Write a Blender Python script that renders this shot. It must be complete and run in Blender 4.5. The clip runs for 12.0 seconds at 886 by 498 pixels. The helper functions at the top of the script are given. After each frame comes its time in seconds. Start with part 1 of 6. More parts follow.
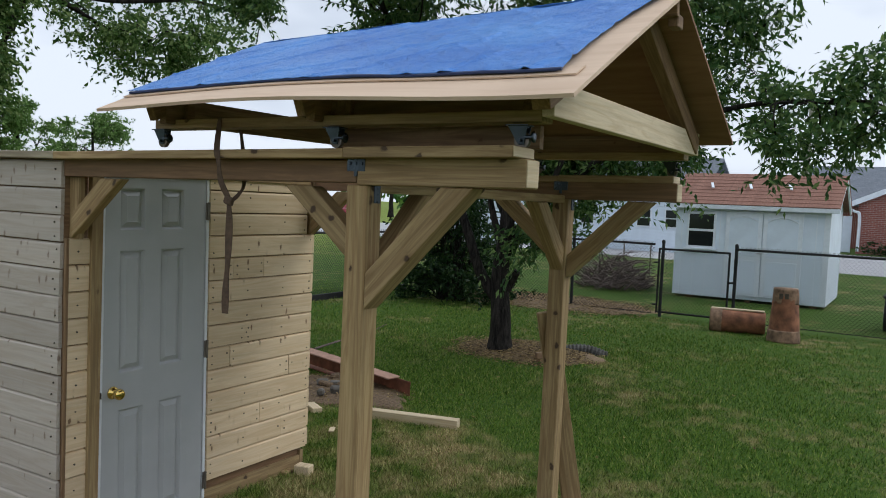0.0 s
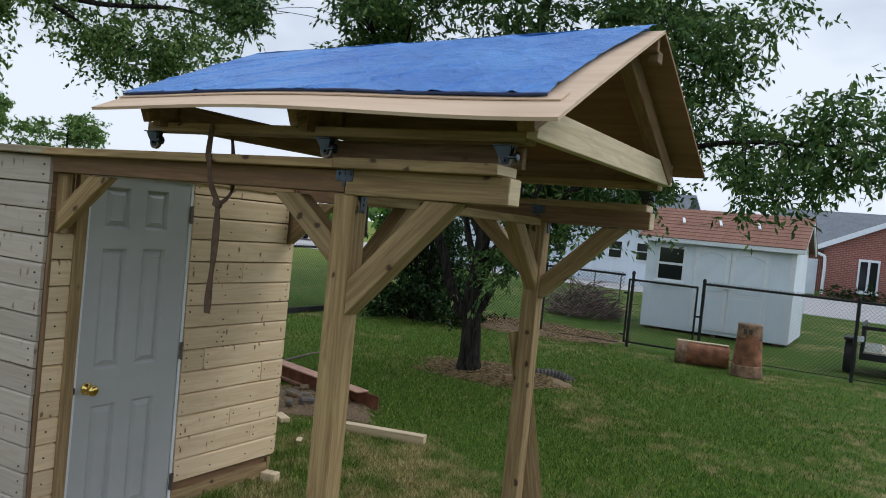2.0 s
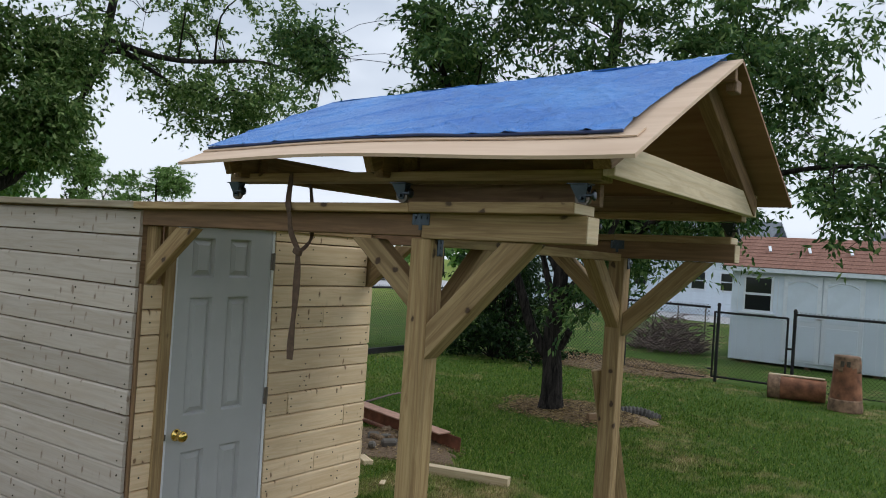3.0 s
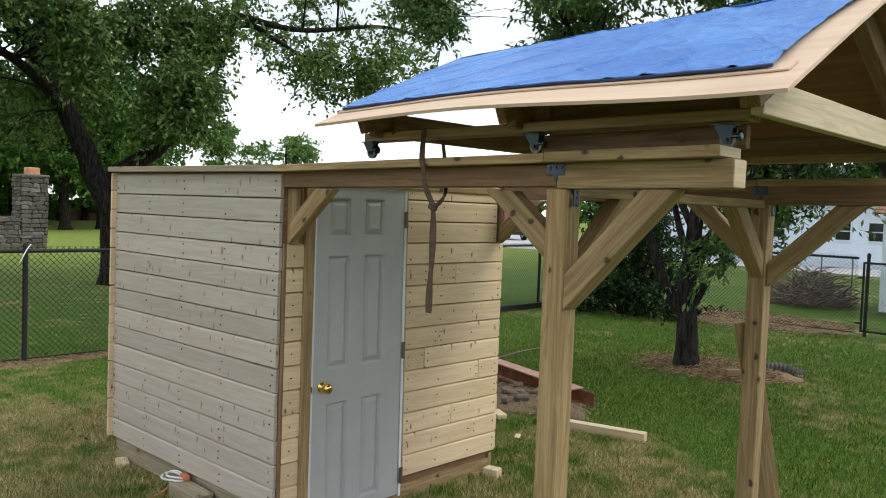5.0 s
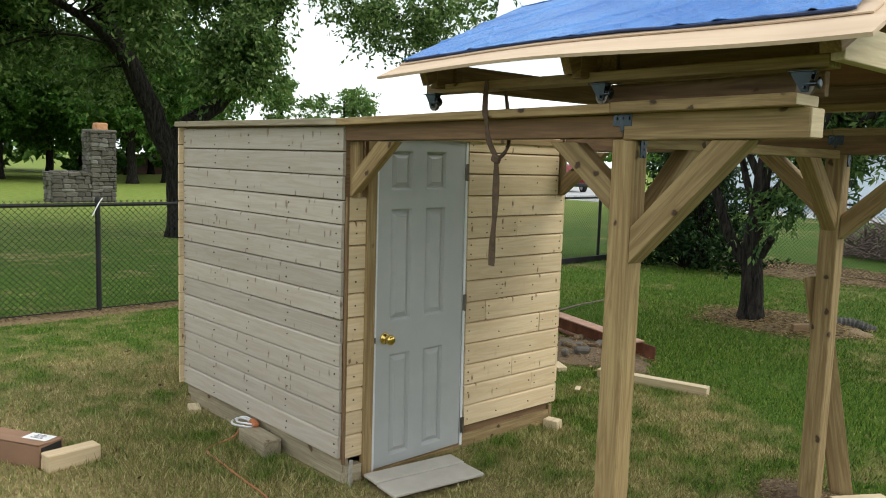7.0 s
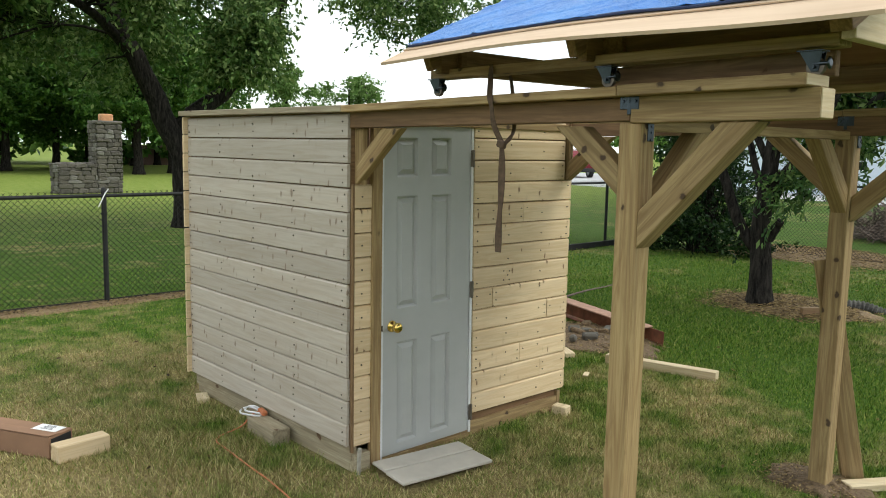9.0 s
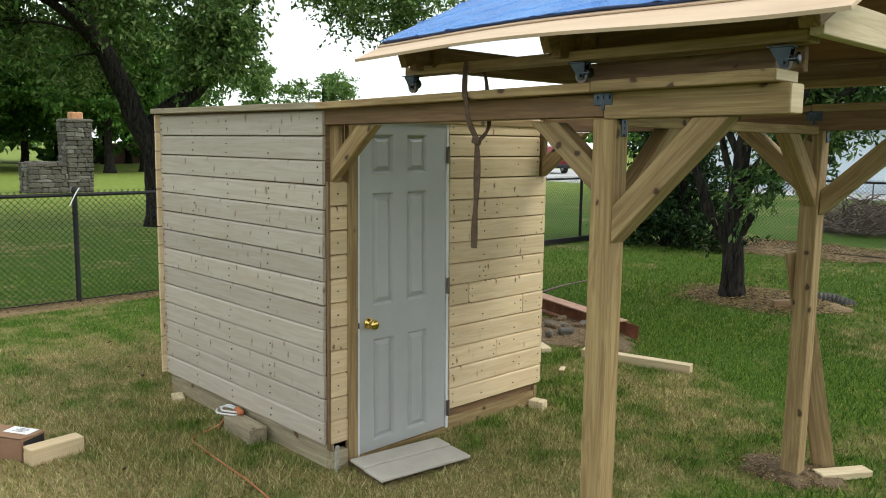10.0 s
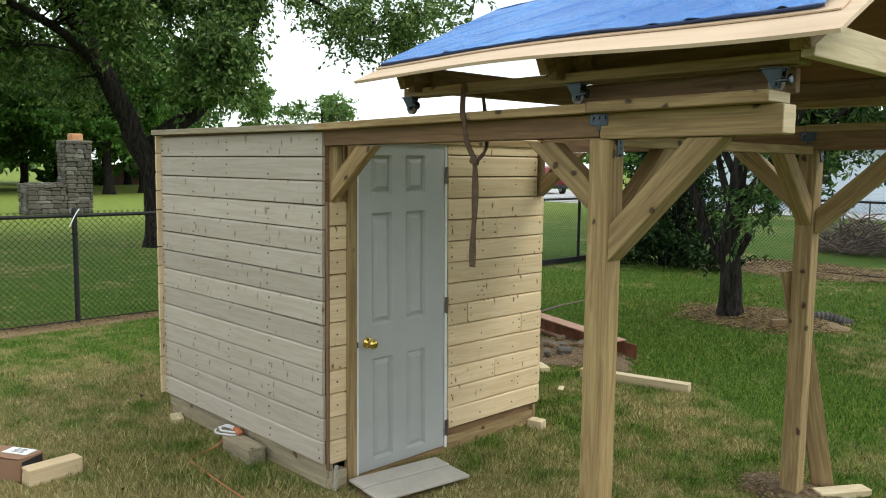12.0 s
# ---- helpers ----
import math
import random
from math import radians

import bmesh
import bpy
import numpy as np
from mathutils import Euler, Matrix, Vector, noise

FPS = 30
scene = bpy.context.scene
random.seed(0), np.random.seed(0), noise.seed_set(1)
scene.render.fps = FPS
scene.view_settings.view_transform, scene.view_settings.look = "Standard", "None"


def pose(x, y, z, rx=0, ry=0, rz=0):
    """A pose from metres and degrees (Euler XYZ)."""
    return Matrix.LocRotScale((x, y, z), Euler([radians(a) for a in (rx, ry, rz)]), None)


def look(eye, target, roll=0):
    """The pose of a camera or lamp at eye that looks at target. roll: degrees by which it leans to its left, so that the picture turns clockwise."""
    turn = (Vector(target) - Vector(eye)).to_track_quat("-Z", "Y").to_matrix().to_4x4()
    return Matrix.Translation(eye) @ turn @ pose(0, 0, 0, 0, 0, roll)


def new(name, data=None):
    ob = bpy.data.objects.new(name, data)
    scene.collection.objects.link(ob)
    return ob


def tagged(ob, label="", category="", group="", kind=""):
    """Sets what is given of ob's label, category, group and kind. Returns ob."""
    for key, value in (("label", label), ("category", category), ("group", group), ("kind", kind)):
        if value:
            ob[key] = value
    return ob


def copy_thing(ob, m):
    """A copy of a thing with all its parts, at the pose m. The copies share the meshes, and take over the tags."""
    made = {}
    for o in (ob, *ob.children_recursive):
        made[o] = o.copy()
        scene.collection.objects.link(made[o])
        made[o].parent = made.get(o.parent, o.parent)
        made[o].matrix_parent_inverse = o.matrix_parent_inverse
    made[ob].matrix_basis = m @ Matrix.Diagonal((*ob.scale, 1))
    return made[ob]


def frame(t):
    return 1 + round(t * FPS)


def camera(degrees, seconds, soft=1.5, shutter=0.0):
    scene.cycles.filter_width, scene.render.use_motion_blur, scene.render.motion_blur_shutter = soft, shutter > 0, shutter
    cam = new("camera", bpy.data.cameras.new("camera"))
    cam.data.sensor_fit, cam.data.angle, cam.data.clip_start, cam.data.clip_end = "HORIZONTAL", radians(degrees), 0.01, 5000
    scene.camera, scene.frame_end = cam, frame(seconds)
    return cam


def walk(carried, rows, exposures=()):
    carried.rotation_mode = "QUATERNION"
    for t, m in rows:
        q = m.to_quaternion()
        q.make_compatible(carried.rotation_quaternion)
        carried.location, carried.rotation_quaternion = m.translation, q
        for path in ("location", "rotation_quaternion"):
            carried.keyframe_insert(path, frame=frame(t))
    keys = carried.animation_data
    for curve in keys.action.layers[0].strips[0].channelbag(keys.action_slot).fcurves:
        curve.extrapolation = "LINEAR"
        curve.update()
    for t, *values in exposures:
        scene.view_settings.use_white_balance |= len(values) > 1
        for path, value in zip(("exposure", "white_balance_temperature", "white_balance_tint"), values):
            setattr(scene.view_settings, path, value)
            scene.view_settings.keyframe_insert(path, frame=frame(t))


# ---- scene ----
cam = camera(58.0, 12.0, soft=1.0)
PATH = [
    (0, (-2.191, -3.291, 1.724), (-0.478, -2.266, 1.609), 2.6),
    (0.5, (-2.247, -3.33, 1.714), (-0.516, -2.331, 1.649), 4.3),
    (1, (-2.241, -3.332, 1.716), (-0.487, -2.373, 1.666), 4.4),
    (1.5, (-2.257, -3.336, 1.712), (-0.489, -2.402, 1.685), 4.6),
    (2, (-2.295, -3.319, 1.691), (-0.547, -2.349, 1.637), 5.7),
    (2.5, (-2.299, -3.309, 1.686), (-0.581, -2.287, 1.659), 5.6),
    (3, (-2.285, -3.307, 1.708), (-0.641, -2.168, 1.73), 3.9),
    (3.5, (-2.288, -3.304, 1.716), (-0.756, -2.019, 1.709), 2.8),
    (3.7, (-2.288, -3.3, 1.71), (-0.806, -1.957, 1.68), 2.4),
    (5.3, (-2.315, -3.257, 1.676), (-0.861, -1.887, 1.577), 2.2),
    (5.5, (-2.312, -3.248, 1.682), (-0.843, -1.894, 1.587), 2.3),
    (6, (-2.319, -3.252, 1.687), (-0.879, -1.87, 1.547), 1.7),
    (6.5, (-2.317, -3.256, 1.684), (-0.949, -1.81, 1.486), 1.4),
    (7, (-2.327, -3.257, 1.678), (-0.98, -1.794, 1.461), 1.8),
    (9, (-2.31, -3.243, 1.674), (-0.978, -1.772, 1.425), 1.1),
    (9.5, (-2.318, -3.244, 1.668), (-0.959, -1.798, 1.423), 0.9),
    (10, (-2.315, -3.246, 1.673), (-0.939, -1.817, 1.417), 0.8),
    (10.5, (-2.312, -3.251, 1.677), (-0.902, -1.854, 1.424), 0.9),
    (11, (-2.302, -3.255, 1.669), (-0.885, -1.868, 1.408), 0.7),
    (11.5, (-2.336, -3.269, 1.664), (-0.945, -1.854, 1.417), 0.5),
    (12, (-2.334, -3.266, 1.671), (-0.952, -1.835, 1.466), 0.7),
]
walk(cam, [(t, look(eye, target, roll)) for t, eye, target, roll in PATH], exposures=[(0.0, -1.2, 5850, 9), (2.5, -1.2, 5850, 9), (3.5, -1.1, 6000, 9), (5.5, -0.62, 6250, 8), (6.5, -0.62, 6350, 5.0), (9.0, -0.53, 6400, 2.5), (12.0, -0.53, 6350, 2.0)])

# ---- sky and sun: a bright, thinly overcast afternoon ----
world = bpy.data.worlds.new("sky")
scene.world = world
world.use_nodes = True
wn, wl = world.node_tree.nodes, world.node_tree.links
wn.clear()
SUN_DIR = Vector((0.45, -0.62, 0.85)).normalized()
sky = wn.new("ShaderNodeTexSky")
sky.sky_type = "NISHITA"
sky.sun_disc = False
sky.sun_elevation = math.asin(SUN_DIR.z)
sky.sun_rotation = math.atan2(SUN_DIR.x, SUN_DIR.y)
sky.air_density, sky.dust_density = 1.0, 2.0
sky_dim = wn.new("ShaderNodeVectorMath")
sky_dim.operation = "SCALE"
sky_dim.inputs["Scale"].default_value = 0.11
wl.new(sky.outputs[0], sky_dim.inputs[0])
tc = wn.new("ShaderNodeTexCoord")
wmap = wn.new("ShaderNodeMapping")
wmap.inputs["Scale"].default_value = (1.0, 1.0, 2.6)
wl.new(tc.outputs["Generated"], wmap.inputs[0])
cloud = wn.new("ShaderNodeTexNoise")
cloud.inputs["Scale"].default_value, cloud.inputs["Detail"].default_value = 2.2, 5.0
wl.new(wmap.outputs[0], cloud.inputs["Vector"])
ramp = wn.new("ShaderNodeValToRGB")
ramp.color_ramp.elements[0].position, ramp.color_ramp.elements[0].color = 0.30, (1.75, 1.84, 1.98, 1)
ramp.color_ramp.elements[1].position, ramp.color_ramp.elements[1].color = 0.48, (2.55, 2.57, 2.62, 1)
wl.new(cloud.outputs[0], ramp.inputs[0])
mixw = wn.new("ShaderNodeMix")
mixw.data_type = "RGBA"
mixw.inputs[0].default_value = 0.82
wl.new(sky_dim.outputs[0], mixw.inputs[6])
wl.new(ramp.outputs[0], mixw.inputs[7])
back = wn.new("ShaderNodeBackground")
back.inputs[1].default_value = 0.94
wl.new(mixw.outputs[2], back.inputs[0])
wout = wn.new("ShaderNodeOutputWorld")
wl.new(back.outputs[0], wout.inputs[0])

sun_data = bpy.data.lights.new("sun", "SUN")
sun_data.energy, sun_data.angle, sun_data.color = 2.6, radians(20), (1.0, 0.95, 0.87)
sun = new("sun", sun_data)
sun.matrix_world = look(SUN_DIR * 50, (0, 0, 0))


# ---- materials ----
class Mat:
    """A node material with short calls to add nodes."""

    def __init__(self, name, rough=0.7, metal=0.0):
        self.m = bpy.data.materials.new(name)
        self.m.use_nodes = True
        self.n, self.l = self.m.node_tree.nodes, self.m.node_tree.links
        self.b = self.n["Principled BSDF"]
        self.b.inputs["Roughness"].default_value = rough
        self.b.inputs["Metallic"].default_value = metal
        self.at = self.n.new("ShaderNodeTexCoord").outputs["Object"]

    def node(self, kind, **given):
        n = self.n.new("ShaderNode" + kind)
        for k, v in given.items():
            n.inputs[k.replace("_", " ")].default_value = v
        return n

    def world_at(self):
        self.at = self.n.new("ShaderNodeNewGeometry").outputs["Position"]
        return self

    def shifted(self):
        """Object coordinates, moved on by a random step for each object."""
        info = self.n.new("ShaderNodeObjectInfo")
        v = self.node("VectorMath")
        v.operation = "MULTIPLY_ADD"
        comb = self.node("CombineXYZ")
        for i in range(3):
            self.l.new(info.outputs["Random"], comb.inputs[i])
        self.l.new(comb.outputs[0], v.inputs[0])
        v.inputs[1].default_value = (37.0, 53.0, 71.0)
        self.l.new(self.at, v.inputs[2])
        self.at = v.outputs[0]
        self.rand = info.outputs["Random"]
        return self

    def scaled(self, sx, sy, sz):
        v = self.node("VectorMath")
        v.operation = "MULTIPLY"
        v.inputs[1].default_value = (sx, sy, sz)
        self.l.new(self.at, v.inputs[0])
        return v.outputs[0]

    def noise(self, scale, detail=4.0, at=None, rough=0.55, warp=0.0):
        n = self.node("TexNoise", Scale=scale, Detail=detail, Roughness=rough, Distortion=warp)
        self.l.new(at or self.at, n.inputs["Vector"])
        return n.outputs[0]

    def voronoi(self, scale, at=None, feature="F1"):
        n = self.node("TexVoronoi", Scale=scale)
        n.feature = feature
        self.l.new(at or self.at, n.inputs["Vector"])
        return n.outputs["Distance"]

    def knot_field(self, at, share):
        """Distance to scattered knots of uneven outline; share is the part of the cells that hold one."""
        bend = self.noise(1.6, 3.0, at)
        sh = self.node("VectorMath")
        self.l.new(at, sh.inputs[0])
        self.l.new(self.grey(bend, 0.2, 0.8, -0.16, 0.16), sh.inputs[1])
        n = self.node("TexVoronoi", Scale=1.0)
        self.l.new(sh.outputs[0], n.inputs["Vector"])
        add = self.node("Math")
        self.l.new(n.outputs["Distance"], add.inputs[0])
        self.l.new(self.grey(n.outputs["Color"], 1 - share - 0.12, 1 - share + 0.06, 0.30, 0.0), add.inputs[1])
        return add.outputs[0]

    def ramp(self, fac, *stops):
        r = self.n.new("ShaderNodeValToRGB")
        e = r.color_ramp.elements
        while len(e) < len(stops):
            e.new(0.5)
        for s, (p, c) in zip(e, stops):
            s.position = p
            s.color = (*c, 1) if len(c) == 3 else c
        self.l.new(fac, r.inputs[0])
        return r.outputs[0]

    def grey(self, fac, lo, hi, a=0.0, b=1.0):
        n = self.node("MapRange")
        for i, v in enumerate((lo, hi, a, b)):
            n.inputs[i + 1].default_value = v
        self.l.new(fac, n.inputs[0])
        return n.outputs[0]

    def mix(self, fac, a, b, kind="MIX"):
        n = self.n.new("ShaderNodeMix")
        n.data_type, n.blend_type = "RGBA", kind
        for i, v in ((0, fac), (6, a), (7, b)):
            if isinstance(v, (int, float)):
                n.inputs[i].default_value = v
            elif isinstance(v, tuple):
                n.inputs[i].default_value = (*v, 1)
            else:
                self.l.new(v, n.inputs[i])
        return n.outputs[2]

    def color(self, c):
        if isinstance(c, tuple):
            self.b.inputs["Base Color"].default_value = (*c, 1)
        else:
            self.l.new(c, self.b.inputs["Base Color"])
        return self

    def bump(self, h, strength=0.3, dist=0.01):
        n = self.node("Bump", Strength=strength, Distance=dist)
        self.l.new(h, n.inputs["Height"])
        self.l.new(n.outputs[0], self.b.inputs["Normal"])
        return self

    def rough(self, fac):
        self.l.new(fac, self.b.inputs["Roughness"])
        return self


def wood(name, light, dark, knot=(0.10, 0.05, 0.02), stain=(0.30, 0.24, 0.16), rough=0.72, spread=0.22, knots=1.0, grain=0.45, knot_size=1.0, share=0.4, spike=False, knot_r=1.0):
    """Timber whose grain runs along its own x axis; every piece differs."""
    k = Mat(name, rough).shifted()
    fine = k.noise(1.0, 6.0, k.scaled(2.6, 75, 75), 0.62, 0.8)
    rings = k.noise(1.0, 4.0, k.scaled(1.5, 19, 19), 0.6, 2.4)
    deep = tuple(v * 0.62 for v in dark)
    c = k.mix(k.grey(rings, 0.40, 0.62), light, dark)
    c = k.mix(k.grey(fine, 0.46, 0.66, 0.0, grain), c, deep)
    figure = k.noise(1.0, 2.0, k.scaled(0.8, 34, 34), 0.5, 1.6)
    c = k.mix(k.grey(figure, 0.53, 0.60, 0.0, grain * 0.8), c, deep)
    blot = k.noise(1.0, 4.0, k.scaled(1.6, 5, 5))
    c = k.mix(k.grey(blot, 0.52, 0.78, 0.0, 0.45), c, stain)
    tone = k.grey(k.rand, 0, 1, 1 - spread, 1 + spread * 0.45)
    t3 = k.node("CombineXYZ")
    for i in range(3):
        k.l.new(tone, t3.inputs[i])
    c = k.mix(1.0, c, t3.outputs[0], "MULTIPLY")
    v = k.knot_field(k.scaled(19.0, 13.0, 8.5) if spike else k.scaled(9.5 / knot_size, 12.0 / knot_size, 12.0 / knot_size), share)
    ring = k.grey(v, 0.12 * knot_r, 0.27 * knot_r, 0.3 * knots, 0.0)
    c = k.mix(ring, c, tuple(0.5 * (a + b) for a, b in zip(dark, knot)))
    c = k.mix(k.grey(v, 0.10 * knot_r, 0.15 * knot_r, 0.92 * knots, 0.0), c, knot)
    k.color(c).bump(fine, 0.25, 0.003)
    return k.m


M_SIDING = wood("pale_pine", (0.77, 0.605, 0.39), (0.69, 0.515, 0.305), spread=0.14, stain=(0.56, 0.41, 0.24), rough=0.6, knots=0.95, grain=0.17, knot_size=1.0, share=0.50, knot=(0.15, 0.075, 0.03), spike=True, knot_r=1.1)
# bleached boards; the side wall's cooler, dimmer light is in this colour too
M_BLEACHED_SHADED = wood("bleached_shaded_pine", (0.515, 0.462, 0.395), (0.46, 0.395, 0.32), spread=0.15, stain=(0.41, 0.34, 0.26), rough=0.65, knots=0.72, grain=0.14, knot_size=1.0, share=0.55, knot=(0.15, 0.09, 0.05), spike=True, knot_r=1.1)
M_TREATED = wood("treated_pine", (0.405, 0.288, 0.136), (0.268, 0.172, 0.073), stain=(0.19, 0.13, 0.058), spread=0.18, knot_size=1.0, grain=0.42, share=0.55, knot_r=1.25, knot=(0.045, 0.022, 0.010))
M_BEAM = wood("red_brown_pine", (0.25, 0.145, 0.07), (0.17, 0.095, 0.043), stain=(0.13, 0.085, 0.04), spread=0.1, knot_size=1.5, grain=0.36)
M_WEATHERED = wood("weathered_timber", (0.44, 0.38, 0.26), (0.32, 0.26, 0.17), stain=(0.17, 0.15, 0.09), spread=0.15, knot_size=1.4)
M_FRESH = wood("fresh_cut_timber", (0.66, 0.55, 0.37), (0.56, 0.44, 0.27), spread=0.1, grain=0.28, share=0.10)
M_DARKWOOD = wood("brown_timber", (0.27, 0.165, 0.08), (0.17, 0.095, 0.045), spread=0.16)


def plain(name, colour, rough=0.6, metal=0.0, vary=0.12, scale=14.0, bump=0.1):
    k = Mat(name, rough, metal)
    n = k.noise(scale, 5.0)
    n2 = k.noise(scale * 0.17, 3.0)
    dark = tuple(v * (1 - vary * 1.6) for v in colour)
    lite = tuple(min(1.0, v * (1 + vary)) for v in colour)
    c = k.mix(k.grey(n, 0.35, 0.68), dark, lite)
    c = k.mix(k.grey(n2, 0.4, 0.7, 0.0, 0.5), c, dark)
    k.color(c).bump(n, bump, 0.004)
    k.rough(k.grey(n2, 0.3, 0.7, max(0.05, rough - 0.1), min(1, rough + 0.12)))
    return k.m


M_DOOR = plain("white_door_paint", (0.43, 0.435, 0.425), 0.45, 0, 0.03, 6, 0.03)
M_JAMB = plain("white_jamb_paint", (0.74, 0.75, 0.76), 0.45, 0, 0.05, 8, 0.05)
M_BRASS = plain("polished_brass", (0.78, 0.56, 0.17), 0.16, 1.0, 0.05, 5, 0.02)
M_HINGE = plain("dull_steel_hinge", (0.22, 0.19, 0.16), 0.45, 0.8, 0.1)
M_ZINC = plain("zinc_plated_steel", (0.07, 0.085, 0.10), 0.30, 1.0, 0.12, 30, 0.05)
M_NAIL = plain("dark_nail", (0.10, 0.08, 0.06), 0.55, 0.5, 0.2)
M_STRAP = plain("brown_webbing", (0.10, 0.062, 0.038), 0.85, 0, 0.2, 60, 0.3)
M_BLACK = plain("black_vinyl_coating", (0.010, 0.010, 0.011), 0.75, 0, 0.2)
M_RUST = plain("rusted_steel", (0.23, 0.085, 0.045), 0.75, 0.2, 0.3, 9, 0.3)
M_CARD = plain("brown_cardboard", (0.29, 0.165, 0.10), 0.85, 0, 0.1, 5, 0.05)
M_PAPER = plain("white_paper", (0.80, 0.80, 0.80), 0.7, 0, 0.03)
M_BLOCKINK = plain("grey_ink", (0.22, 0.22, 0.25), 0.7)
M_CORD = plain("orange_cord", (0.52, 0.17, 0.07), 0.45, 0, 0.08)
M_DUST = plain("dusty_pink_steel", (0.42, 0.25, 0.18), 0.85, 0, 0.15)
M_WCORD = plain("white_cord", (0.74, 0.74, 0.76), 0.45, 0, 0.05)
M_CONC = plain("rough_concrete", (0.42, 0.39, 0.33), 0.9, 0, 0.18, 22, 0.4)
M_WPAINT = plain("white_wall_paint", (0.72, 0.80, 0.89), 0.55, 0, 0.05, 3, 0.08)
M_TRIMW = plain("white_trim_paint", (0.77, 0.82, 0.88), 0.5, 0, 0.04)
M_SHINGLE = plain("red_brown_shingle", (0.27, 0.135, 0.095), 0.9, 0, 0.25, 30, 0.5)
M_GREYROOF = plain("grey_shingle", (0.16, 0.18, 0.21), 0.9, 0, 0.15, 12, 0.4)
M_ROAD = plain("pale_asphalt", (0.42, 0.42, 0.43), 0.92, 0, 0.10, 7, 0.2)
M_CARRED = plain("dark_red_car_paint", (0.17, 0.012, 0.02), 0.25, 0.2, 0.05)
M_TYRE = plain("black_rubber", (0.02, 0.02, 0.02), 0.8)
M_RIM = plain("alloy_rim", (0.5, 0.5, 0.52), 0.3, 0.9)
M_LOGRED = plain("weathered_red_brown_stump", (0.26, 0.11, 0.055), 0.85, 0, 0.35, 7, 0.5)
M_LOGBARK = plain("tan_bark", (0.25, 0.155, 0.095), 0.9, 0, 0.35, 12, 0.6)
M_ORANGE = plain("orange_clay_flue", (0.60, 0.31, 0.16), 0.8, 0, 0.15)


def glass_dark():
    k = Mat("dark_window_glass", 0.06)
    k.color((0.012, 0.014, 0.017))
    return k.m


M_GLASS = glass_dark()


def stone():
    k = Mat("grey_field_stone", 0.9).shifted()
    n = k.noise(7.0, 6.0)
    tone = k.ramp(k.rand, (0.0, (0.06, 0.052, 0.042)), (0.7, (0.115, 0.10, 0.08)), (1.0, (0.22, 0.21, 0.19)))
    c = k.mix(k.grey(n, 0.35, 0.7, 0.0, 0.6), tone, (0.12, 0.115, 0.11))
    k.color(c).bump(n, 0.5, 0.03)
    return k.m


def brick():
    k = Mat("red_brick_face", 0.9)
    b = k.n.new("ShaderNodeTexBrick")
    k.l.new(k.scaled(1, 1, 1), b.inputs["Vector"])
    b.inputs["Scale"].default_value = 1.0
    b.inputs["Brick Width"].default_value, b.inputs["Row Height"].default_value = 0.22, 0.075
    b.inputs["Mortar Size"].default_value = 0.008
    b.inputs["Color1"].default_value = (0.30, 0.095, 0.07, 1)
    b.inputs["Color2"].default_value = (0.22, 0.07, 0.055, 1)
    b.inputs["Mortar"].default_value = (0.36, 0.30, 0.27, 1)
    k.color(k.mix(k.grey(k.noise(1.5), 0.4, 0.7, 0, 0.4), b.outputs[0], (0.20, 0.08, 0.06)))
    return k.m


def plywood(name, light, dark):
    k = Mat(name, 0.75).shifted()
    g = k.noise(1.0, 5.0, k.scaled(9, 1.1, 9), 0.6, 1.5)
    s = k.noise(1.8, 4.0)
    c = k.mix(k.grey(g, 0.36, 0.66), light, dark)
    c = k.mix(k.grey(s, 0.5, 0.8, 0, 0.4), c, tuple(v * 0.75 for v in dark))
    k.color(c).bump(g, 0.12, 0.003)
    return k.m


def tarpaulin():
    k = Mat("blue_tarpaulin", 0.40)
    weave = k.noise(1.0, 2.0, k.scaled(240, 240, 240))
    crease = k.noise(17.0, 7.0, None, 0.66, 0.9)
    sheen_area = k.noise(2.0, 4.0)
    # sheen is put into the colour: paler areas and lighter crease lines
    c = k.mix(k.grey(sheen_area, 0.35, 0.7), (0.035, 0.175, 0.58), (0.09, 0.29, 0.73))
    c = k.mix(k.grey(crease, 0.56, 0.70, 0, 0.35), c, (0.24, 0.44, 0.84))
    k.color(c).bump(crease, 1.0, 0.022)
    k.b.inputs["Specular IOR Level"].default_value = 0.6
    k.rough(k.grey(weave, 0.3, 0.7, 0.26, 0.42))
    return k.m


